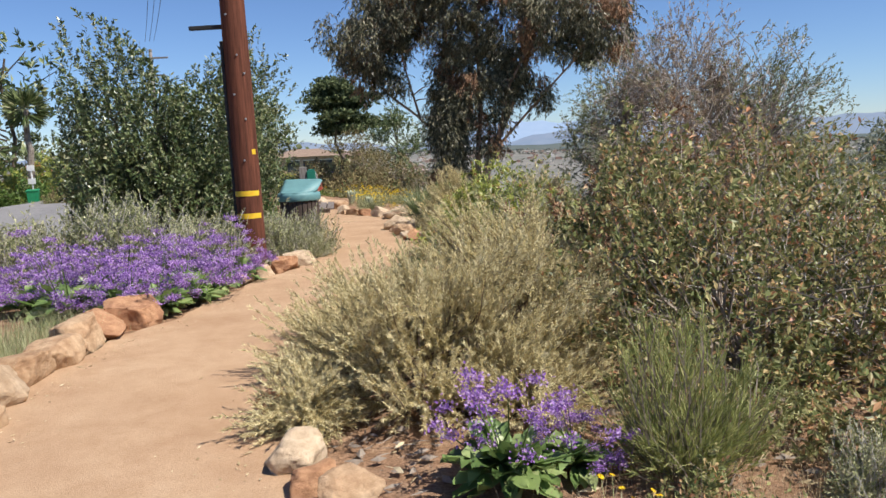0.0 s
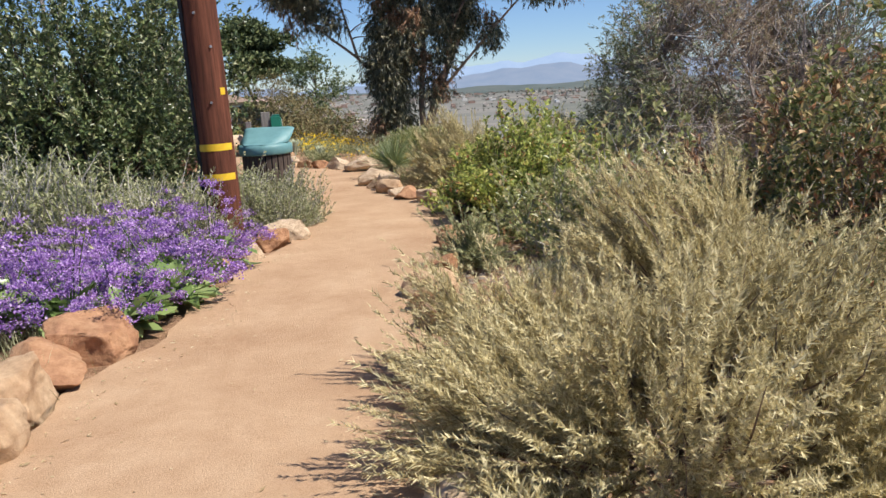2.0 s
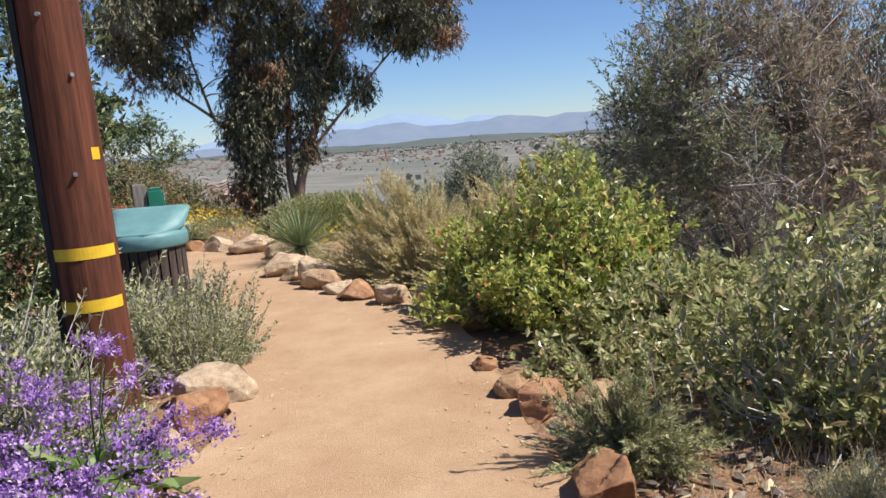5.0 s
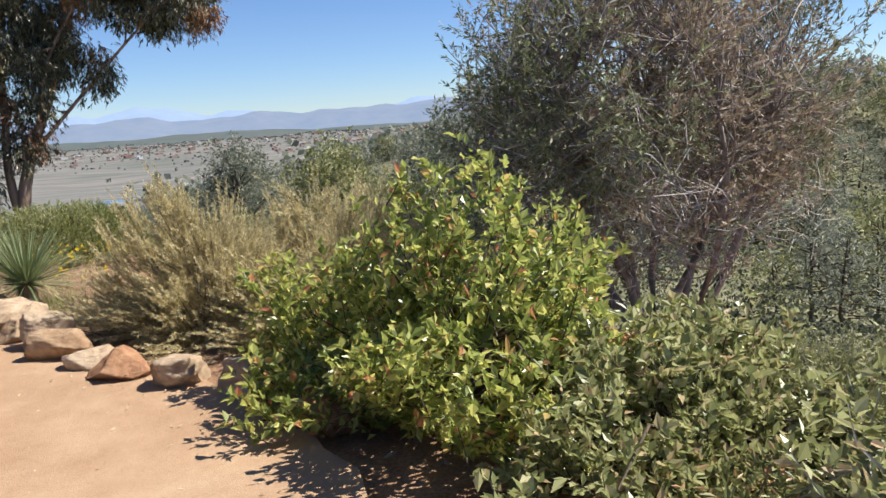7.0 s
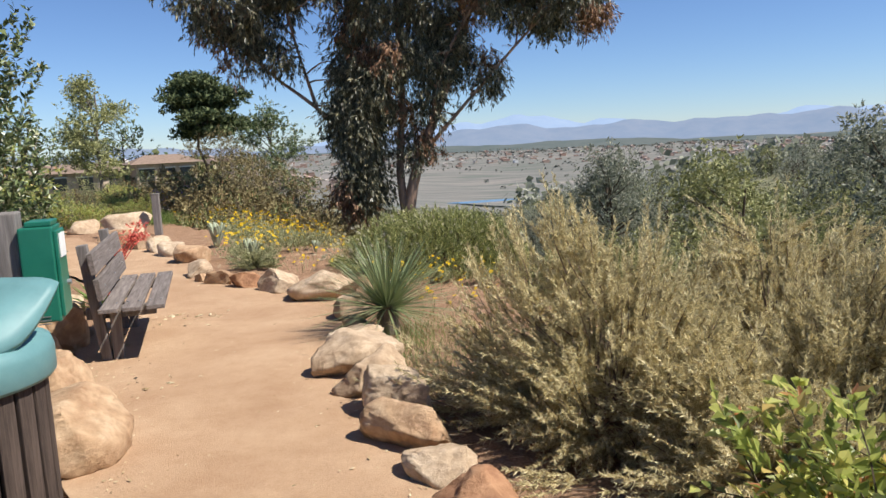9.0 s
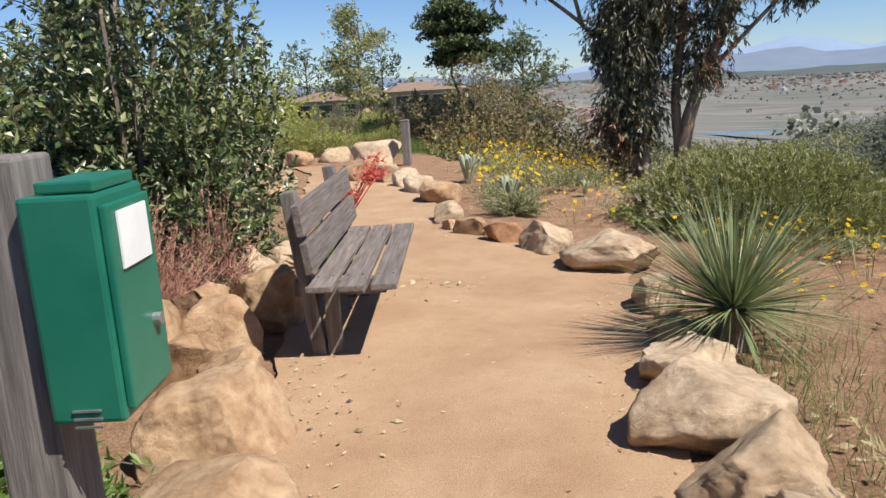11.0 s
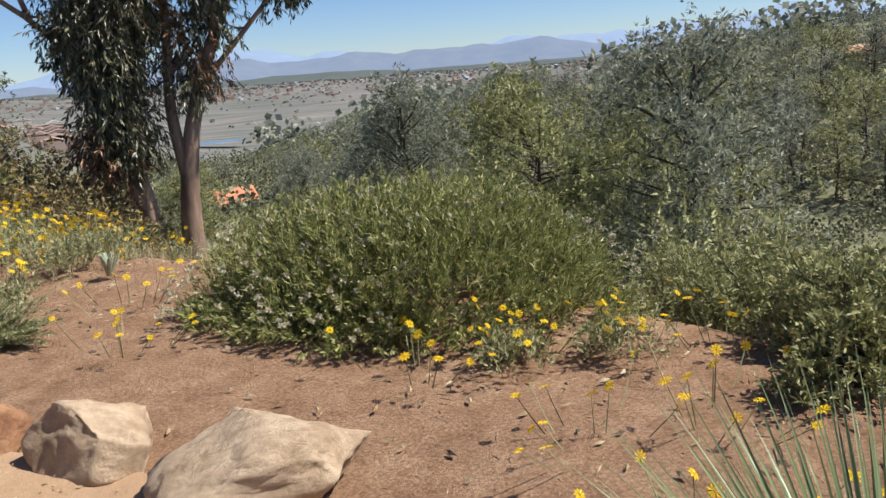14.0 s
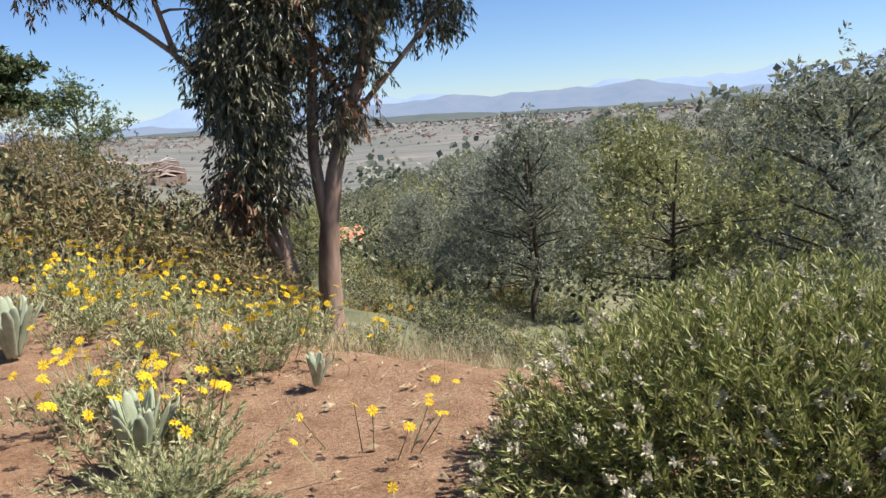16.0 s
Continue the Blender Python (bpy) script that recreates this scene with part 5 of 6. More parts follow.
soil_debris(31, 5000, -2.6, 2.2, 15.5, 26, M_STRAW, 0.03, "dry straw and twigs scattered on bare soil", "dry_twigs")
soil_debris(32, 2600, -2.6, 2.2, 15.5, 26, M_TWIG_DARK, 0.024, "dark bark chips scattered on bare soil", "bark_chips")
soil_debris(33, 3500, -1.0, 3.0, 1.5, 9.8, M_STRAW, 0.05, "dry straw and twigs under the shrubs", "dry_twigs")
soil_debris(38, 5200, -0.6, 2.6, 5.6, 10.0, M_TWIG, 0.055, "brown twig litter under the shrubs", "dry_twigs")
soil_debris(39, 2600, -0.6, 2.2, 2.2, 5.0, M_TWIG, 0.045, "brown leaf litter under the sagebrush", "dry_twigs")
soil_debris(34, 1600, -0.9, 1.0, 10.5, 16.0, M_STRAW, 0.04, "dry litter between the edging stones", "dry_twigs")
soil_debris(35, 900, -1.0, 2.5, 1.5, 26, M_ROCK, 0.03, "small clods and pebbles on bare soil", "pebbles")
soil_debris(36, 500, -3.0, -2.0, 14.4, 17.2, M_STRAW, 0.03, "dry leaf litter under the bench", "dry_leaves", 0.012)
soil_debris(37, 260, -3.0, -2.1, 14.4, 17.0, M_TWIG_DARK, 0.02, "dark twigs under the bench", "bark_chips", 0.012)


# ---- red dry grass, coral aloe and pads by the bench ----
def red_tuft(x, y, r, h, n, seed):
    q = np.random.default_rng(seed)
    ob = base("red_shrub", pose(x, y, flat_z(x, y)), "reddish dry wiry shrub behind the stacked stones", "shrub")
    tips, d = crown_points(n, seed, r, r, h, 0.25, 0.5, 0.05)
    mesh_part("stalk_work", *tubes([([np.array([q.normal() * 0.1, q.normal() * 0.1, 0]), t * 0.55 + q.normal(size=3) * 0.05, t] , (0.004, 0.003, 0.001)) for t in tips], 3), M_RED_TWIG, ob)
    mesh_part("foliage", *leaves_on(tips * 0.8, tips, 10, 0.03, 0.006, 40, 0.0, 0, True), M_RED_TWIG, ob)


red_tuft(-4.2, 15.9, 0.5, 0.62, 600, 101)
red_tuft(-3.85, 16.6, 0.45, 0.7, 450, 102)
red_tuft(-3.9, 15.75, 0.5, 0.9, 800, 103)
red_tuft(-4.6, 15.7, 0.5, 0.75, 600, 104)


def aloe(x, y):
    ob = base("coral_aloe", pose(x, y, flat_z(x, y)), "aloe with coral red branching flower stalks", "aloe")
    q = np.random.default_rng(103)
    me = blade(0.4, 0.05, M_GREEN)
    for i in range(22):
        lf = under(new("leaf", me), ob)
        lf.matrix_basis = pose(0, 0, 0.02, 0, 0, i * 137.5) @ pose(0, 0.02, 0, 20 + 50 * (i / 22), 0, 0)
    for i in range(8):
        t = np.array([0.12 + 0.38 * q.random(), q.normal() * 0.15, 0.58 + 0.27 * q.random()])
        mesh_part("flower_stalk", *tubes([([np.zeros(3), t * 0.5 + np.array([0, 0, 0.08]), t], (0.009, 0.007, 0.005))], 5), M_CORAL, ob)
        pts = np.repeat(t[None], 34, 0) + q.normal(size=(34, 3)) * np.array([0.045, 0.045, 0.018])
        mesh_part("flower_head", *leaves_on(pts, pts + norm(q.normal(size=(34, 3)) + np.array([[0, 0, 0.2]])) * 0.02, 6, 0.03, 0.01, 30, 0), M_CORAL, ob)["kind"] = "stuff"


aloe(-3.36, 17.75)


def prickly_pear(x, y, s=1.0):
    ob = base("prickly_pear", pose(x, y, flat_z(x, y)) @ Matrix.Scale(s, 4), "grey-green broad-leaved succulent among the daisies", "succulent")
    q = random.Random(7)
    for i in range(16):
        bm = bmesh.new()
        bmesh.ops.create_icosphere(bm, subdivisions=2, radius=1.0)
        bmesh.ops.scale(bm, vec=(0.042, 0.01, 0.19), verts=bm.verts)
        for v in bm.verts:
            v.co.x *= 0.75 + 1.5 * max(0, v.co.z)
            v.co.y += 0.35 * v.co.z * v.co.z
        m = pose(0, 0, 0.02, 0, 0, i * 137) @ pose(0, 0.03, 0, 0, 0, 0) @ pose(0, 0, 0, -q.uniform(6, 42), 0, 0) @ pose(0, 0, 0.165)
        bmesh.ops.transform(bm, matrix=m, verts=bm.verts)
        part("leaf", bm, M_PALELEAF, ob, "", True)


M_PALELEAF = plain("pale_succulent", (0.24, 0.28, 0.18), (0.42, 0.44, 0.32), 9, 0.6)
prickly_pear(-2.08, 20.75, 0.95)
prickly_pear(-2.86, 23.2, 1.15)
prickly_pear(-1.15, 21.4, 0.5)


# ---- utility pole ----
def utility_pole():
    x, y = -2.46, 9.62
    ob = base("utility_pole", pose(x, y, flat_z(x, y), -0.5, -0.6, 0), "dark creosoted wooden utility pole with yellow bands", "utility pole")
    bm = bmesh.new()
    n = 26
    rings = []
    for z in np.linspace(-0.3, 11.0, 42):
        r = 0.165 - 0.0052 * z
        rings.append([bm.verts.new(((r + 0.004 * noise.noise((i * 1.7, z * 0.4, 3))) * math.cos(i * 2 * math.pi / n), (r + 0.004 * noise.noise((i * 1.7, z * 0.4, 9))) * math.sin(i * 2 * math.pi / n), z)) for i in range(n)])
    for a, b in zip(rings, rings[1:]):
        for i in range(n):
            bm.faces.new((a[i], a[(i + 1) % n], b[(i + 1) % n], b[i]))
    bm.faces.new(rings[-1])
    part("shaft", bm, M_POLE, ob, "", True)
    for z in (0.66, 0.94, 1.45):
        bm = bmesh.new()
        arc = range(-11, 12) if z < 1.2 else range(8, 12)
        vs = [[bm.verts.new(((0.168 - 0.0052 * z) * math.cos(a), (0.168 - 0.0052 * z) * math.sin(a), z + dz)) for a in [radians(-100 + 7 * i) for i in arc]] for dz in (-0.032, 0.032)]
        for i in range(len(vs[0]) - 1):
            bm.faces.new((vs[0][i], vs[0][i + 1], vs[1][i + 1], vs[1][i]))
        part("reflective_band", bm, M_BAND, ob, "yellow reflective band")
    for i, (z, a) in enumerate(((1.35, -80), (1.85, -60), (2.15, -100), (2.62, -75), (3.1, -110), (2.4, -50))):
        bm = bmesh.new()
        r = 0.168 - 0.0052 * z
        cyl(bm, 0.014, 0.011, 0.03, pose(r * math.cos(radians(a)), r * math.sin(radians(a)), z, 90, 0, a + 90), 8)
        part("bolt", bm, M_STEEL, ob, "steel bolt head")
    bm = bmesh.new()
    box(bm, (0.035, 0.025, 2.4), pose(-0.16, -0.06, 1.6), 0.006)
    part("conduit", bm, M_WIRE, ob, "dark ground wire moulding")
    bm = bmesh.new()
    box(bm, (2.4, 0.09, 0.11), pose(0, -0.15, 9.6), 0.01)
    part("crossarm", bm, M_POLE, ob, "wooden crossarm")
    bm = bmesh.new()
    box(bm, (0.42, 0.06, 0.05), pose(-0.34, 0, 2.98), 0.008)
    part("bracket", bm, M_WIRE, ob, "dark steel bracket")


utility_pole()


def wires():
    """Overhead lines from the pole to the next one along the street."""
    second = base("utility_pole", pose(-20.2, 55, flat_z(-20.2, 55)), "distant wooden utility pole with crossarms", "utility pole")
    bm = bmesh.new()
    cyl(bm, 0.16, 0.11, 10.2, pose(0, 0, 5.1), 14)
    part("shaft", bm, M_POST, second, "", True)
    for z, w in ((9.6, 2.4), (8.4, 1.8)):
        bm = bmesh.new()
        box(bm, (w, 0.1, 0.12), pose(0, 0, z), 0.01)
        part("crossarm", bm, M_POST, second)
    for i, dx in enumerate((-0.3, 0.0, 0.3)):
        t = np.linspace(0, 1, 16)
        a, b = np.array([-2.46 + dx, 9.5, 9.55]), np.array([-20.2 + dx, 55, 9.2])
        P = a + (b - a) * t[:, None]
        P[:, 2] -= 0.9 * np.sin(t * math.pi)
        V, F = tubes([(P, np.full(16, 0.013))], 5)
        tagged(new("overhead_cable", np_mesh("overhead_cable", V, F, M_WIRE, True)), "black overhead cable between utility poles", "cable", "overhead cables")


wires()


# ---- litter bin ----
def litter_bin():
    x, y = -2.3, 12.05
    ob = base("litter_bin", pose(x, y, flat_z(x, y), 0, 0, -20) @ Matrix.Diagonal((0.97, 0.97, 0.89, 1)), "round wooden-slatted litter bin with teal plastic hood", "litter bin")
    bm = bmesh.new()
    cyl(bm, 0.275, 0.275, 0.78, pose(0, 0, 0.42), 28)
    part("liner", bm, M_WIRE, ob, "black inner liner")
    me = bm_mesh("slat", box(bmesh.new(), (0.066, 0.022, 0.82), None, 0.005), M_SLAT)
    for i in range(24):
        s = under(new("slat", me), ob)
        a = i * 15
        s.matrix_basis = pose(0.3 * math.cos(radians(a)), 0.3 * math.sin(radians(a)), 0.43, 0, 0, a + 90)
    bm = bmesh.new()
    prof = [(0.335, 0.80), (0.345, 0.815), (0.345, 0.9), (0.335, 0.935), (0.29, 0.955), (0.2, 0.965), (0.0, 0.97)]
    n = 36
    rings = [[bm.verts.new((r * math.cos(i * 2 * math.pi / n), r * math.sin(i * 2 * math.pi / n), z)) for i in range(n)] for r, z in prof[:-1]]
    for a, b in zip(rings, rings[1:]):
        for i in range(n):
            bm.faces.new((a[i], a[(i + 1) % n], b[(i + 1) % n], b[i]))
    bm.faces.new(rings[-1])
    bm.faces.new(list(reversed(rings[0])))
    part("lid_rim", bm, M_TEAL, ob, "rounded teal plastic rim", True)
    # hood: a sloping shell, wide and open under its ridge, drawn in towards the front of the rim
    bm = bmesh.new()
    V = []
    nu, nv = 25, 14
    for iv in range(nv):
        v = iv / (nv - 1)
        yy = -0.32 + 0.48 * v
        wx = 0.12 + 0.2 * min(1.0, v * 1.6) ** 0.7
        s = min(1.0, max(0.0, (v - 0.06) / 0.94)) ** 1.15
        row = []
        for iu in range(nu):
            u = iu / (nu - 1) * 2 - 1
            edge = max(0.0, abs(u) - 0.7) / 0.3
            shut = min(1.0, max(0.0, (1.0 - v) / 0.5))
            zz = 0.95 + 0.215 * s * (1 - edge ** 1.6 * shut) - 0.02 * edge ** 3 * (1 - shut)
            row.append(bm.verts.new((u * wx * (1 + 0.12 * s), yy, zz)))
        V.append(row)
    W = [[bm.verts.new((v.co.x * 0.97, v.co.y + 0.006, v.co.z - 0.02)) for v in row] for row in V]
    for a, b, c, d in zip(V, V[1:], W, W[1:]):
        for i in range(nu - 1):
            bm.faces.new((a[i], a[i + 1], b[i + 1], b[i]))
            bm.faces.new((c[i], d[i], d[i + 1], c[i + 1]))
        bm.faces.new((a[0], b[0], d[0], c[0]))
        bm.faces.new((a[-1], c[-1], d[-1], b[-1]))
    for i in range(nu - 1):
        bm.faces.new((V[0][i], W[0][i], W[0][i + 1], V[0][i + 1]))
        bm.faces.new((V[-1][i], V[-1][i + 1], W[-1][i + 1], W[-1][i]))
    part("hood", bm, M_TEAL, ob, "raised teal plastic hood", True)
    # added black panel: stands in for the shade inside the hood's gap
    bm = bmesh.new()
    box(bm, (0.46, 0.02, 0.13), pose(0, 0.1, 1.02), 0.004)
    part("hood_shade_panel", bm, M_WIRE, ob, "black panel standing in for shade under the hood")


litter_bin()


# ---- dispenser on its post ----
def dispenser():
    x, y = -2.36, 12.85
    post = base("dispenser_post", pose(x, y, flat_z(x, y), 0, 0, 8), "weathered grey square wooden post", "post")
    bm = bmesh.new()
    box(bm, (0.12, 0.12, 1.36), pose(0, 0, 0.56), 0.008)
    part("shaft", bm, M_POST, post)
    d = base("bag_dispenser", pose(x, y, flat_z(x, y), 0, 0, 8), "dark green metal bag dispenser fixed to a post", "dispenser")
    bm = bmesh.new()
    box(bm, (0.13, 0.2, 0.4), pose(0.13, 0.01, 0.975), 0.008)
    part("case", bm, M_BOXGREEN, d)
    bm = bmesh.new()
    box(bm, (0.014, 0.18, 0.36), pose(0.203, 0.01, 0.975), 0.004)
    part("door", bm, M_BOXGREEN, d, "green enamel door")
    bm = bmesh.new()
    box(bm, (0.004, 0.12, 0.1), pose(0.213, 0.01, 1.09))
    part("notice", bm, M_WHITE, d, "small pale notice")
    for dz in (-0.015, 0.0, 0.015):
        bm = bmesh.new()
        box(bm, (0.05, 0.004, 0.004), pose(0.13, -0.0925, 0.785 + dz))
        part("vent_slot", bm, M_STEEL, d, "pale vent slot")
    bm = bmesh.new()
    cyl(bm, 0.012, 0.012, 0.02, pose(0.215, 0.05, 0.92, 0, 90, 0), 10)
    part("lock", bm, M_STEEL, d, "steel lock")
    bm = bmesh.new()
    box(bm, (0.1, 0.16, 0.02), pose(0.14, 0.01, 1.187), 0.004)
    part("top_flap", bm, M_BOXGREEN, d)


dispenser()


# ---- bench ----
def bench():
    ob = base("bench", pose(-2.62, 16.08, flat_z(-2.62, 16.08), 0, 0, 7.5) @ Matrix.Diagonal((1, 1, 0.94, 1)), "weathered grey wooden plank bench beside the footpath", "bench")
    Ln = 1.68

    def plank(name, size, m):
        bm = bmesh.new()
        box(bm, size, m, 0.006)
        for v in bm.verts:
            v.co += Vector((noise.noise(v.co * 3), 0, noise.noise(v.co * 3 + Vector((5, 0, 0))))) * 0.004
        return part(name, bm, M_BENCH, ob)

    for i in range(3):
        p = plank("seat_plank", (0.134, Ln, 0.036), pose(-0.12 + i * 0.16, 0, 0.46, 0, 0, 0.3 * (i - 1)))
        for yy in (-0.62, 0.62):
            for dx in (-0.04, 0.04):
                bm = bmesh.new()
                cyl(bm, 0.007, 0.007, 0.006, pose(-0.12 + i * 0.16 + dx, yy, 0.48), 8)
                part("screw", bm, M_STEEL, p, "steel screw head")
    for z, xx in ((0.63, -0.17), (0.835, -0.197)):
        p = plank("back_plank", (0.042, Ln, 0.17), pose(xx, 0, z, 0, -7, 0))
        for yy in (-0.62, 0.0, 0.62):
            bm = bmesh.new()
            cyl(bm, 0.008, 0.008, 0.008, pose(xx + 0.021, yy, z + 0.004, 0, 83, 0), 8)
            part("screw", bm, M_STEEL, p, "steel screw head")
    for yy in (-0.62, 0.62):
        bm = bmesh.new()
        box(bm, (0.075, 0.075, 0.55), pose(-0.1, yy, 0.165), 0.006)
        part("front_leg", bm, M_POST, ob)
        bm = bmesh.new()
        box(bm, (0.075, 0.09, 1.1), pose(-0.222, yy, 0.42, 0, -6, 0), 0.006)
        part("back_leg", bm, M_POST, ob)
        bm = bmesh.new()
        box(bm, (0.5, 0.07, 0.09), pose(-0.06, yy + 0.08, 0.395), 0.006)
        part("seat_bearer", bm, M_POST, ob)


bench()


def garden_post():
    ob = base("garden_post", pose(-4.42, 26.3, flat_z(-4.42, 26.3)), "short dark wooden post at the path's bend", "post")
    bm = bmesh.new()
    box(bm, (0.15, 0.15, 0.95), pose(0, 0, 0.36), 0.012)
    part("shaft", bm, M_POST, ob)
    bm = bmesh.new()
    box(bm, (0.16, 0.16, 0.03), pose(0, 0, 0.84), 0.012)
    part("cap", bm, M_POST, ob)


garden_post()


# ---- houses beyond the garden ----
def house(x, y, w, d, h, turn, label):
    ob = base("house", pose(x, y, flat_z(x, y) + 0.5, 0, 0, turn), label, "house")
    bm = bmesh.new()
    box(bm, (w, d, h + 0.8), pose(0, 0, h / 2 - 0.4))
    part("wall", bm, M_WALL, ob)
    bm = bmesh.new()
    e, rh = 0.7, 0.9
    pts = [(-w / 2 - e, -d / 2 - e, h + 0.02), (w / 2 + e, -d / 2 - e, h + 0.02), (w / 2 + e, d / 2 + e, h + 0.02), (-w / 2 - e, d / 2 + e, h + 0.02), (-w / 2 + 1.2, 0, h + rh), (w / 2 - 1.2, 0, h + rh)]
    v = [bm.verts.new(p) for p in pts]
    for f in ((0, 1, 5, 4), (1, 2, 5), (2, 3, 4, 5), (3, 0, 4), (3, 2, 1, 0)):
        bm.faces.new([v[i] for i in f])
    part("roof", bm, M_ROOF, ob, "low brown hipped roof")
    for i in range(3):
        xx = -w / 2 + w * (i + 0.5) / 3
        win = part("window", box(bmesh.new(), (1.5, 0.08, 1.3), pose(xx, -d / 2 - 0.04, h * 0.55)), M_DARKGLASS, ob, "dark window")
        part("frame", box(bmesh.new(), (1.66, 0.05, 0.1), pose(xx, -d / 2 - 0.07, h * 0.55 + 0.7)), M_WHITE, win)
    part("window", box(bmesh.new(), (0.08, 1.4, 1.4), pose(w / 2 + 0.04, 0, h * 0.55)), M_DARKGLASS, ob, "dark window")


house(-17.0, 95, 6.0, 5.0, 2.5, 20, "low stucco house with a brown hipped roof")
house(-26.0, 95, 8.0, 6.0, 2.4, -10, "brown single-storey house behind garden shrubs")


# ---- across the street ----
def green_cart(x, y, turn):
    ob = base("waste_cart", pose(x, y, flat_z(x, y) + 0.03, 0, 0, turn), "green plastic wheeled waste cart at the kerb", "waste cart", "waste carts")
    bm = bmesh.new()
    box(bm, (0.56, 0.62, 0.86), pose(0, 0, 0.52), 0.03)
    for v in bm.verts:
        v.co.x *= 0.78 + 0.25 * v.co.z
        v.co.y *= 0.78 + 0.25 * v.co.z
    part("body", bm, M_CARTGREEN, ob)
    part("lid", box(bmesh.new(), (0.62, 0.7, 0.07), pose(0, 0, 0.99, 4, 0, 0), 0.03), M_CARTGREEN, ob)
    for sx in (-0.24, 0.24):
        part("wheel", cyl(bmesh.new(), 0.12, 0.12, 0.05, pose(sx, 0.26, 0.12, 0, 90, 0), 14), M_WIRE, ob, "black wheel")


green_cart(-21.5, 40.0, 20)
green_cart(-19.4, 40.6, 10)


def street_marker():
    ob = base("street_marker", pose(-22.0, 41, flat_z(-22.0, 41)), "white post with two pale plates beside the street", "sign post")
    part("pole", cyl(bmesh.new(), 0.04, 0.04, 2.3, pose(0, 0, 1.15), 10), M_WHITE, ob)
    for z in (1.5, 2.2):
        part("plate", box(bmesh.new(), (0.4, 0.03, 0.3), pose(0, -0.05, z), 0.01), M_WHITE, ob)


street_marker()
HEDGE = shrub_meshes(111, 1.6, 1.0, 1.2, 400, 12, (0.14, 0.08), 0.3, M_GREEN, M_TWIG_DARK, **BERRY)
for i in range(9):
    shrub("hedge", -17.5 - i * 2.3, 43.5 - i * 0.5, HEDGE, "clipped green hedge across the street", "hedge", "hedge across the street", i * 40, 1.0 + 0.15 * (i % 3))
HED2 = shrub_meshes(112, 2.4, 2.0, 2.6, 450, 12, (0.2, 0.1), 0.4, M_BERRY, M_TWIG_DARK, **BERRY)
for i in range(7):
    shrub("street_shrub", -17 - i * 3.6, 50 - i * 0.4, HED2, "yellow-green tall shrub across the street", "shrub", "shrubs across the street", i * 50, 1.0 + 0.2 * (i % 2))


def palm(x, y, h):
    ob = base("palm_tree", pose(x, y, flat_z(x, y)), "fan palm across the street", "palm")
    q = np.random.default_rng(120)
    mesh_part("trunk", *tubes([limb((0, 0, -0.1), (0.1, 0, h), 0.22, 0.16, q, 0.01, 8)], 10), M_BARK, ob)
    V, F = [], []
    for i in range(60):
        a, e = q.random() * 6.28, -0.9 + 2.1 * q.random()
        c = np.array([math.cos(a) * math.cos(e), math.sin(a) * math.cos(e), math.sin(e)])
        p = np.array([0.1, 0, h]) + c * 0.8
        tip = p[None] + norm(c[None] + q.normal(size=(14, 3)) * 0.45) * 0.75
        V.append((np.repeat(np.array([[0.1, 0, h]]) + c * 0.5, 14, 0), tip))
    a = np.concatenate([v[0] for v in V])
    b = np.concatenate([v[1] for v in V])
    sd = norm(np.cross(b - a, q.normal(size=a.shape))) * 0.05
    VV = np.stack([a, (a + b) / 2 + sd, b, (a + b) / 2 - sd], 1).reshape(-1, 3)
    mesh_part("crown", VV, np.arange(len(VV)).reshape(-1, 4), M_TOYON, ob)


palm(-25.5, 47.5, 6.0)
tree("street_tree", "olive", -31.5, 56, 12.5, 4.5, "tall grey-green street tree across the road", "", 0, 0, 1)
tree("street_tree", "airy", -25, 58, 9.0, 2.6, "thin sparse tree across the road", "", 90, 0, 2)


# ---- the valley and the far hills ----
def ridge(name, dist, a0, a1, lift, top, seed, mat, label, z0=-60.0):
    q = np.random.default_rng(seed)
    n = 160
    ang = np.radians(np.linspace(a0, a1, n))
    t = np.linspace(0, 1, n)
    hgt = np.zeros(n)
    for f in (2, 5, 9, 15, 26, 47):
        hgt += 0.8 * np.sin(t * f * 6.28 + q.random() * 6.28) / (f / 2) ** 0.65
    hgt = lift + top * (0.5 + 0.36 * hgt) * np.minimum(1, np.minimum(t, 1 - t) * 14)
    rows = []
    for k_, (dr, hs) in enumerate(((-500, 0.0), (-260, 0.35), (-120, 0.75), (0, 1.0), (300, 0.0))):
        w = 1 + 0.12 * np.sin(t * 90 + k_ * 2) * (0 < k_ < 3)
        rows.append(np.stack([(dist + dr) * np.sin(ang), (dist + dr) * np.cos(ang), z0 + (hgt - z0) * hs * w], 1))
    V = np.concatenate(rows)
    i = np.arange(n - 1)
    F = np.concatenate([np.stack([r * n + i, r * n + i + 1, (r + 1) * n + i + 1, (r + 1) * n + i], 1) for r in range(4)])
    tagged(new(name, np_mesh(name, V, F, mat, True)), label, "hills", "", "structure")


# Backdrop hills: aerial haze is put in as an even bluish emission.
def haze_hill_mat(name, c1, c2, haze_glow):
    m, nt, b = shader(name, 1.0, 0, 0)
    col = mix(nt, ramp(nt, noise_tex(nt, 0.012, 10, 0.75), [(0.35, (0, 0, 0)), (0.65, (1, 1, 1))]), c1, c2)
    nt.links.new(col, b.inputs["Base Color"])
    b.inputs["Emission Color"].default_value = (*haze_glow, 1)
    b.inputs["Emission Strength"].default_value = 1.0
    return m


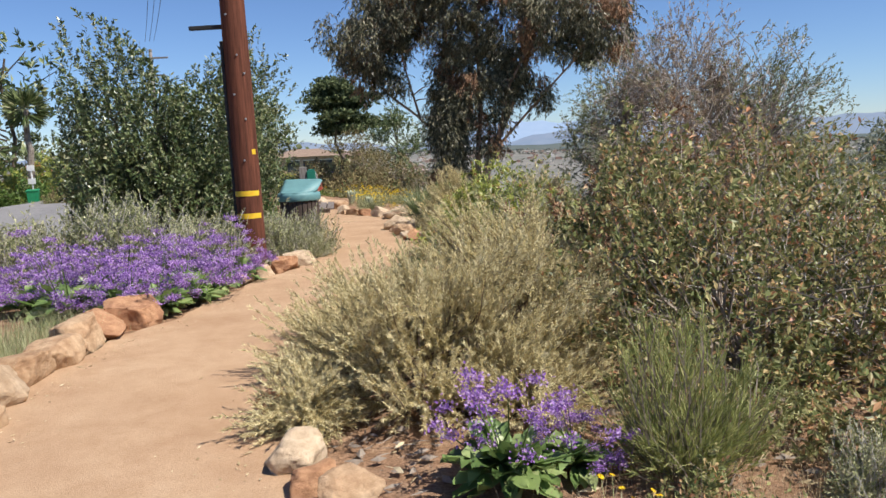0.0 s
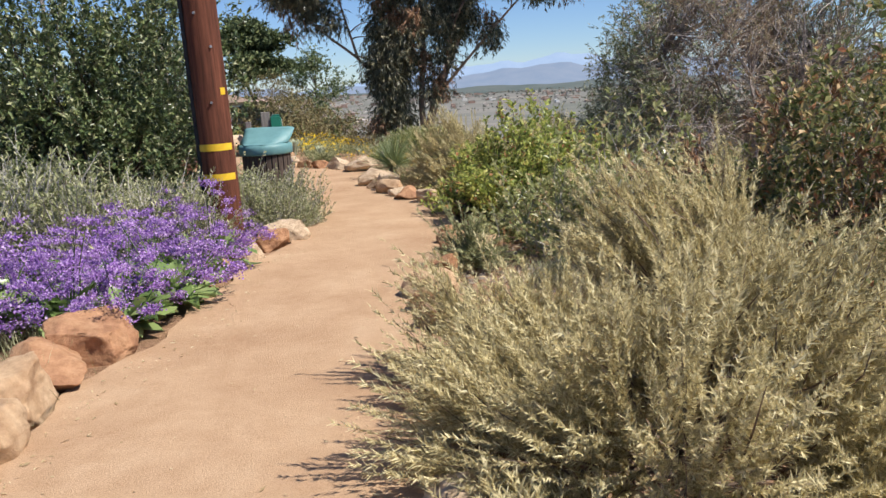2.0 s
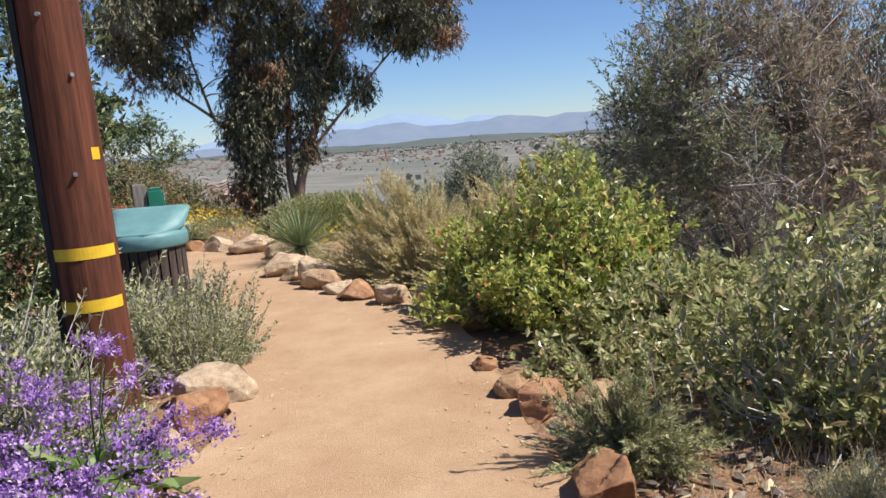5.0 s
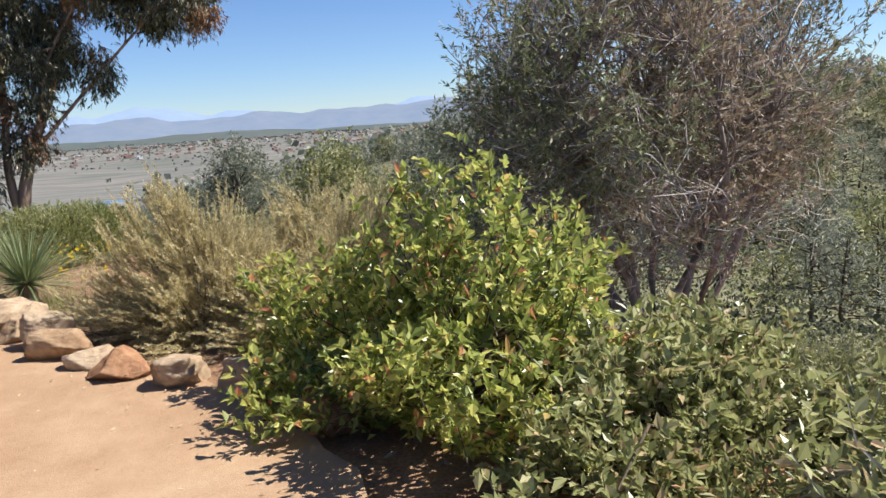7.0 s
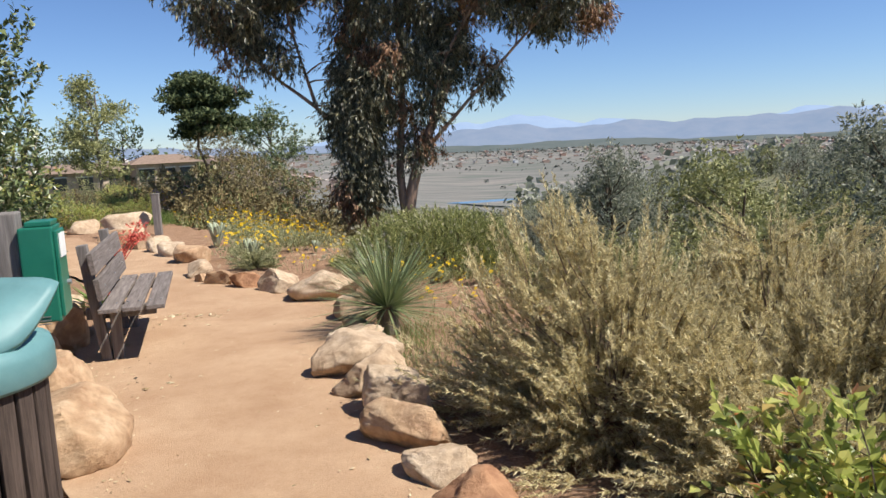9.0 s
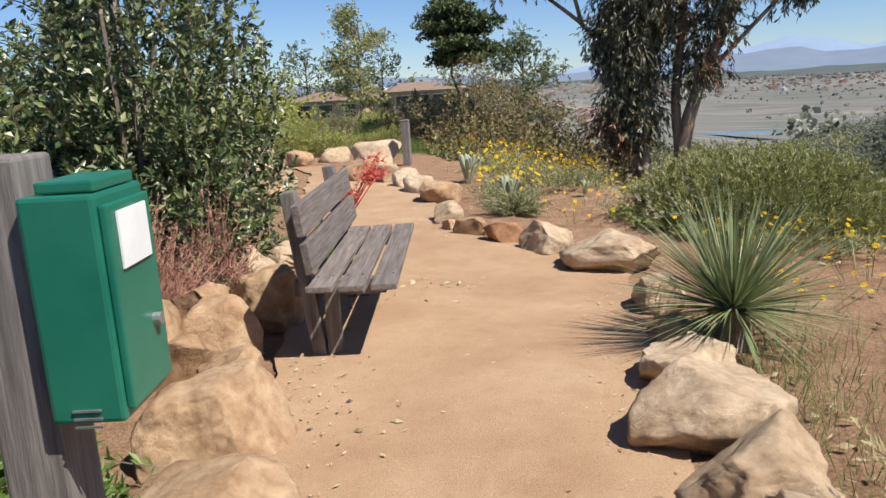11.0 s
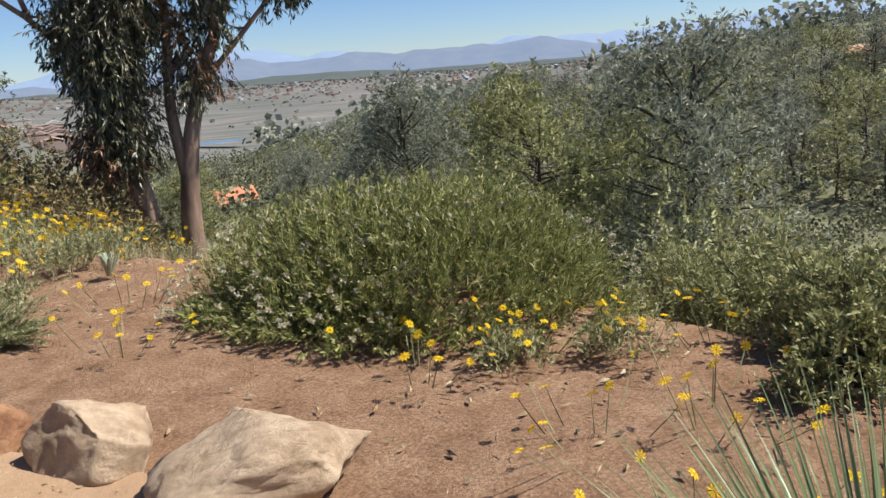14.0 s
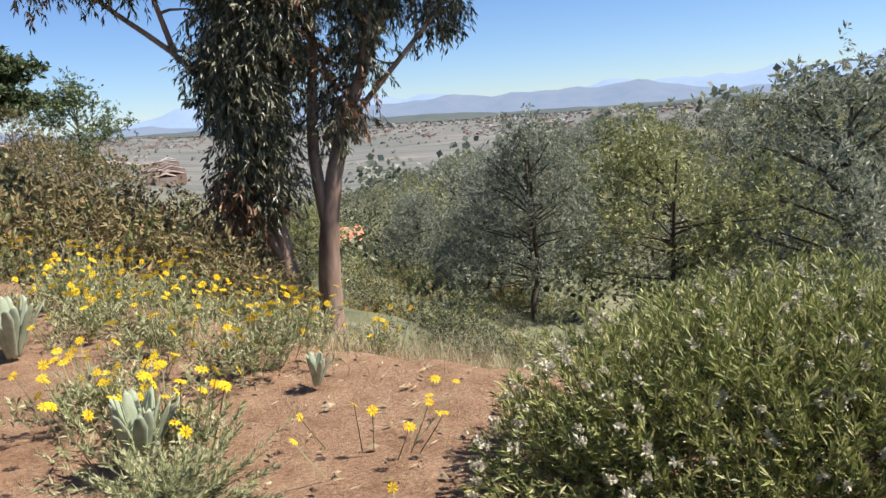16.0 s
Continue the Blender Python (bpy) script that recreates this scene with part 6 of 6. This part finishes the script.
# the emission standing for haze gets bluer and brighter with distance
M_HILL1 = haze_hill_mat("mesa_haze", (0.02, 0.025, 0.02), (0.06, 0.055, 0.045), (0.085, 0.11, 0.12))
M_HILL2 = haze_hill_mat("blue_haze_hills", (0.06, 0.06, 0.07), (0.1, 0.09, 0.09), (0.13, 0.195, 0.295))
M_HILL3 = haze_hill_mat("pale_haze_hills", (0.05, 0.05, 0.06), (0.08, 0.08, 0.08), (0.24, 0.345, 0.52))
ridge("backdrop_mesa", 2300, -25, 75, -30, 16, 1, M_HILL1, "dark wooded mesa with faint haze put in as glow")
ridge("backdrop_hills", 3300, -30, 80, -14, 76, 2, M_HILL2, "hills beyond the valley, haze put in as blue glow")
ridge("backdrop_mountains", 4300, 0, 90, 14, 120, 3, M_HILL3, "mountains on the horizon, haze put in as pale blue glow")


def valley_boxes(seed, n, d0, d1, a0, a1, size, mat, label, name):
    """Many small far houses."""
    q = np.random.default_rng(seed)
    d = q.uniform(d0, d1, n)
    a = np.radians(q.uniform(a0, a1, n))
    x, y = d * np.sin(a), d * np.cos(a)
    z = land(x, y)
    w, l, h = (size * (0.6 + 0.9 * q.random(n)) for _ in range(3))
    h *= 0.4
    c = np.array([[-1, -1, 0], [1, -1, 0], [1, 1, 0], [-1, 1, 0], [-1, -1, 1], [1, -1, 1], [1, 1, 1], [-1, 1, 1], [0, -1, 1.35], [0, 1, 1.35]], float)
    V = np.stack([x, y, z], 1)[:, None] + c[None] * np.stack([w / 2, l / 2, h], 1)[:, None]
    f = np.array([[0, 1, 5, 4], [1, 2, 6, 5], [2, 3, 7, 6], [3, 0, 4, 7], [4, 8, 9, 7], [8, 5, 6, 9]])
    F = (np.arange(n)[:, None, None] * 10 + f[None]).reshape(-1, 4)
    tagged(new(name, np_mesh(name, V.reshape(-1, 3), F, mat)), label, "houses", "", "stuff")


M_TOWN = leaf_mat("town_walls", [(0, (0.3, 0.2, 0.16)), (0.6, (0.38, 0.29, 0.24)), (0.9, (0.5, 0.46, 0.41)), (1, (0.7, 0.69, 0.66))], 0.9, 0.1, 0.0)
valley_boxes(1, 330, 1500, 2000, -12, 40, 9, M_TOWN, "pale houses scattered over the far mesa", "far_houses")
valley_boxes(2, 90, 700, 1150, -14, 3, 20, M_TOWN, "pale sheds and roofs on the valley floor", "valley_sheds")


def far_woods(seed, n, d0, d1, a0, a1, size, mat, label, zmax, gap=8):
    q = np.random.default_rng(seed)
    d = np.sqrt(q.uniform(d0 ** 2, d1 ** 2, n))
    a = np.radians(q.uniform(a0, a1, n))
    x, y = d * np.sin(a), d * np.cos(a)
    z = land(x, y)
    ok = (z < zmax) & (x - np.interp(y, RIM_Y, RIM_X) > gap)
    x, y, z = x[ok], y[ok], z[ok]
    per = 80 if d1 < 200 else 56 if d1 < 500 else 14
    fine = 0.24 if d1 < 200 else 0.4 if d1 < 500 else 1.25
    c = np.repeat(np.stack([x, y, z], 1), per, 0)
    s = np.repeat(size * (0.6 + 0.8 * q.random(len(x))), per)
    off = norm(q.normal(size=(len(c), 3)))
    off[:, 2] = np.abs(off[:, 2]) * 1.1 + 0.25
    p = c + off * (s * (0.4 + 0.3 * q.random(len(c))))[:, None]
    u = norm(q.normal(size=p.shape)) * s[:, None] * 0.24 * fine
    v = norm(np.cross(u, q.normal(size=p.shape))) * s[:, None] * 0.2 * fine
    V = np.stack([p - u, p + v, p + u, p - v], 1).reshape(-1, 3)
    tagged(new("far_woods", np_mesh("far_woods", V, np.arange(len(V)).reshape(-1, 4), mat)), label, "woodland", "", "stuff")


far_woods(1, 1500, 150, 420, 14, 85, 7, M_PINE, "grey-green woodland filling the canyon", 60)
far_woods(5, 1200, 50, 170, 4, 85, 2.6, M_CANYON, "scrub and small trees on the canyon sides", 60)
far_woods(6, 1200, 46, 170, 4, 85, 1.8, M_CANYON, "olive scrub on the canyon sides", 60)
far_woods(7, 900, 112, 260, -62, -6, 4.5, M_CYPRESS, "dark trees behind the houses and street", 60, -500)
far_woods(8, 700, 100, 240, -62, -7, 3.5, M_PINE_YEL, "olive trees behind the houses and street", 60, -500)
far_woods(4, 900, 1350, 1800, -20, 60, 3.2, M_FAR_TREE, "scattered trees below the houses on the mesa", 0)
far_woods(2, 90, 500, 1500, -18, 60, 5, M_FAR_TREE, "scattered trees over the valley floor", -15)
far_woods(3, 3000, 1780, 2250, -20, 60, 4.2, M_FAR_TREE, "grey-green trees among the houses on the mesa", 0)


def orange_hut():
    ob = base("orange_roofed_hut", pose(12.8, 76, flat_z(12.8, 76) - 0.6) @ Matrix.Scale(0.75, 4), "small hut with an orange roof in the valley", "hut")
    part("wall", box(bmesh.new(), (4, 3, 2.2), pose(0, 0, 1.1)), M_WALL, ob)
    bm = bmesh.new()
    v = [bm.verts.new(p) for p in ((-2.4, -1.9, 2.2), (2.4, -1.9, 2.2), (2.4, 1.9, 2.2), (-2.4, 1.9, 2.2), (-2.4, 0, 3.5), (2.4, 0, 3.5))]
    for f in ((0, 1, 5, 4), (2, 3, 4, 5), (1, 2, 5), (3, 0, 4), (3, 2, 1, 0)):
        bm.faces.new([v[i] for i in f])
    part("roof", bm, M_ORANGE, ob, "orange roof")


orange_hut()


def cliffs():
    """Bare sandstone showing on the wooded spur."""
    for i, (x, y, w) in enumerate(((102, 76, 6), (106, 71.5, 7), (110, 68, 6), (99, 80, 4), (113, 73, 5), (104, 69, 4), (50, 72, 3), (44, 66, 2.5))):
        o = stone(x, y, w, M_ROCK, 0.5, 200 + i, i * 50, 1.7, 0.42)
        o.name = "sandstone_outcrop"
        tagged(o, "bare cream sandstone outcrop on the wooded hillside", "outcrop", "sandstone outcrops")


cliffs()


def pond():
    """Open water on the valley floor."""
    x, y = 165.0, 775.0
    bm = bmesh.new()
    z = max(flat_z(x + dx, y + dy) for dx in (-30, 0, 30) for dy in (-16, 0, 16)) + 0.4
    bm.faces.new([bm.verts.new((x + (34 + 6 * math.sin(3 * a)) * math.cos(a), y + (17 + 4 * math.sin(2 * a + 1)) * math.sin(a), z)) for a in [i * math.pi / 16 for i in range(32)]])
    tagged(new("water", bm_mesh("water", bm, M_WATER)), "still blue lagoon water on the valley floor", "water", "", "structure")


pond()
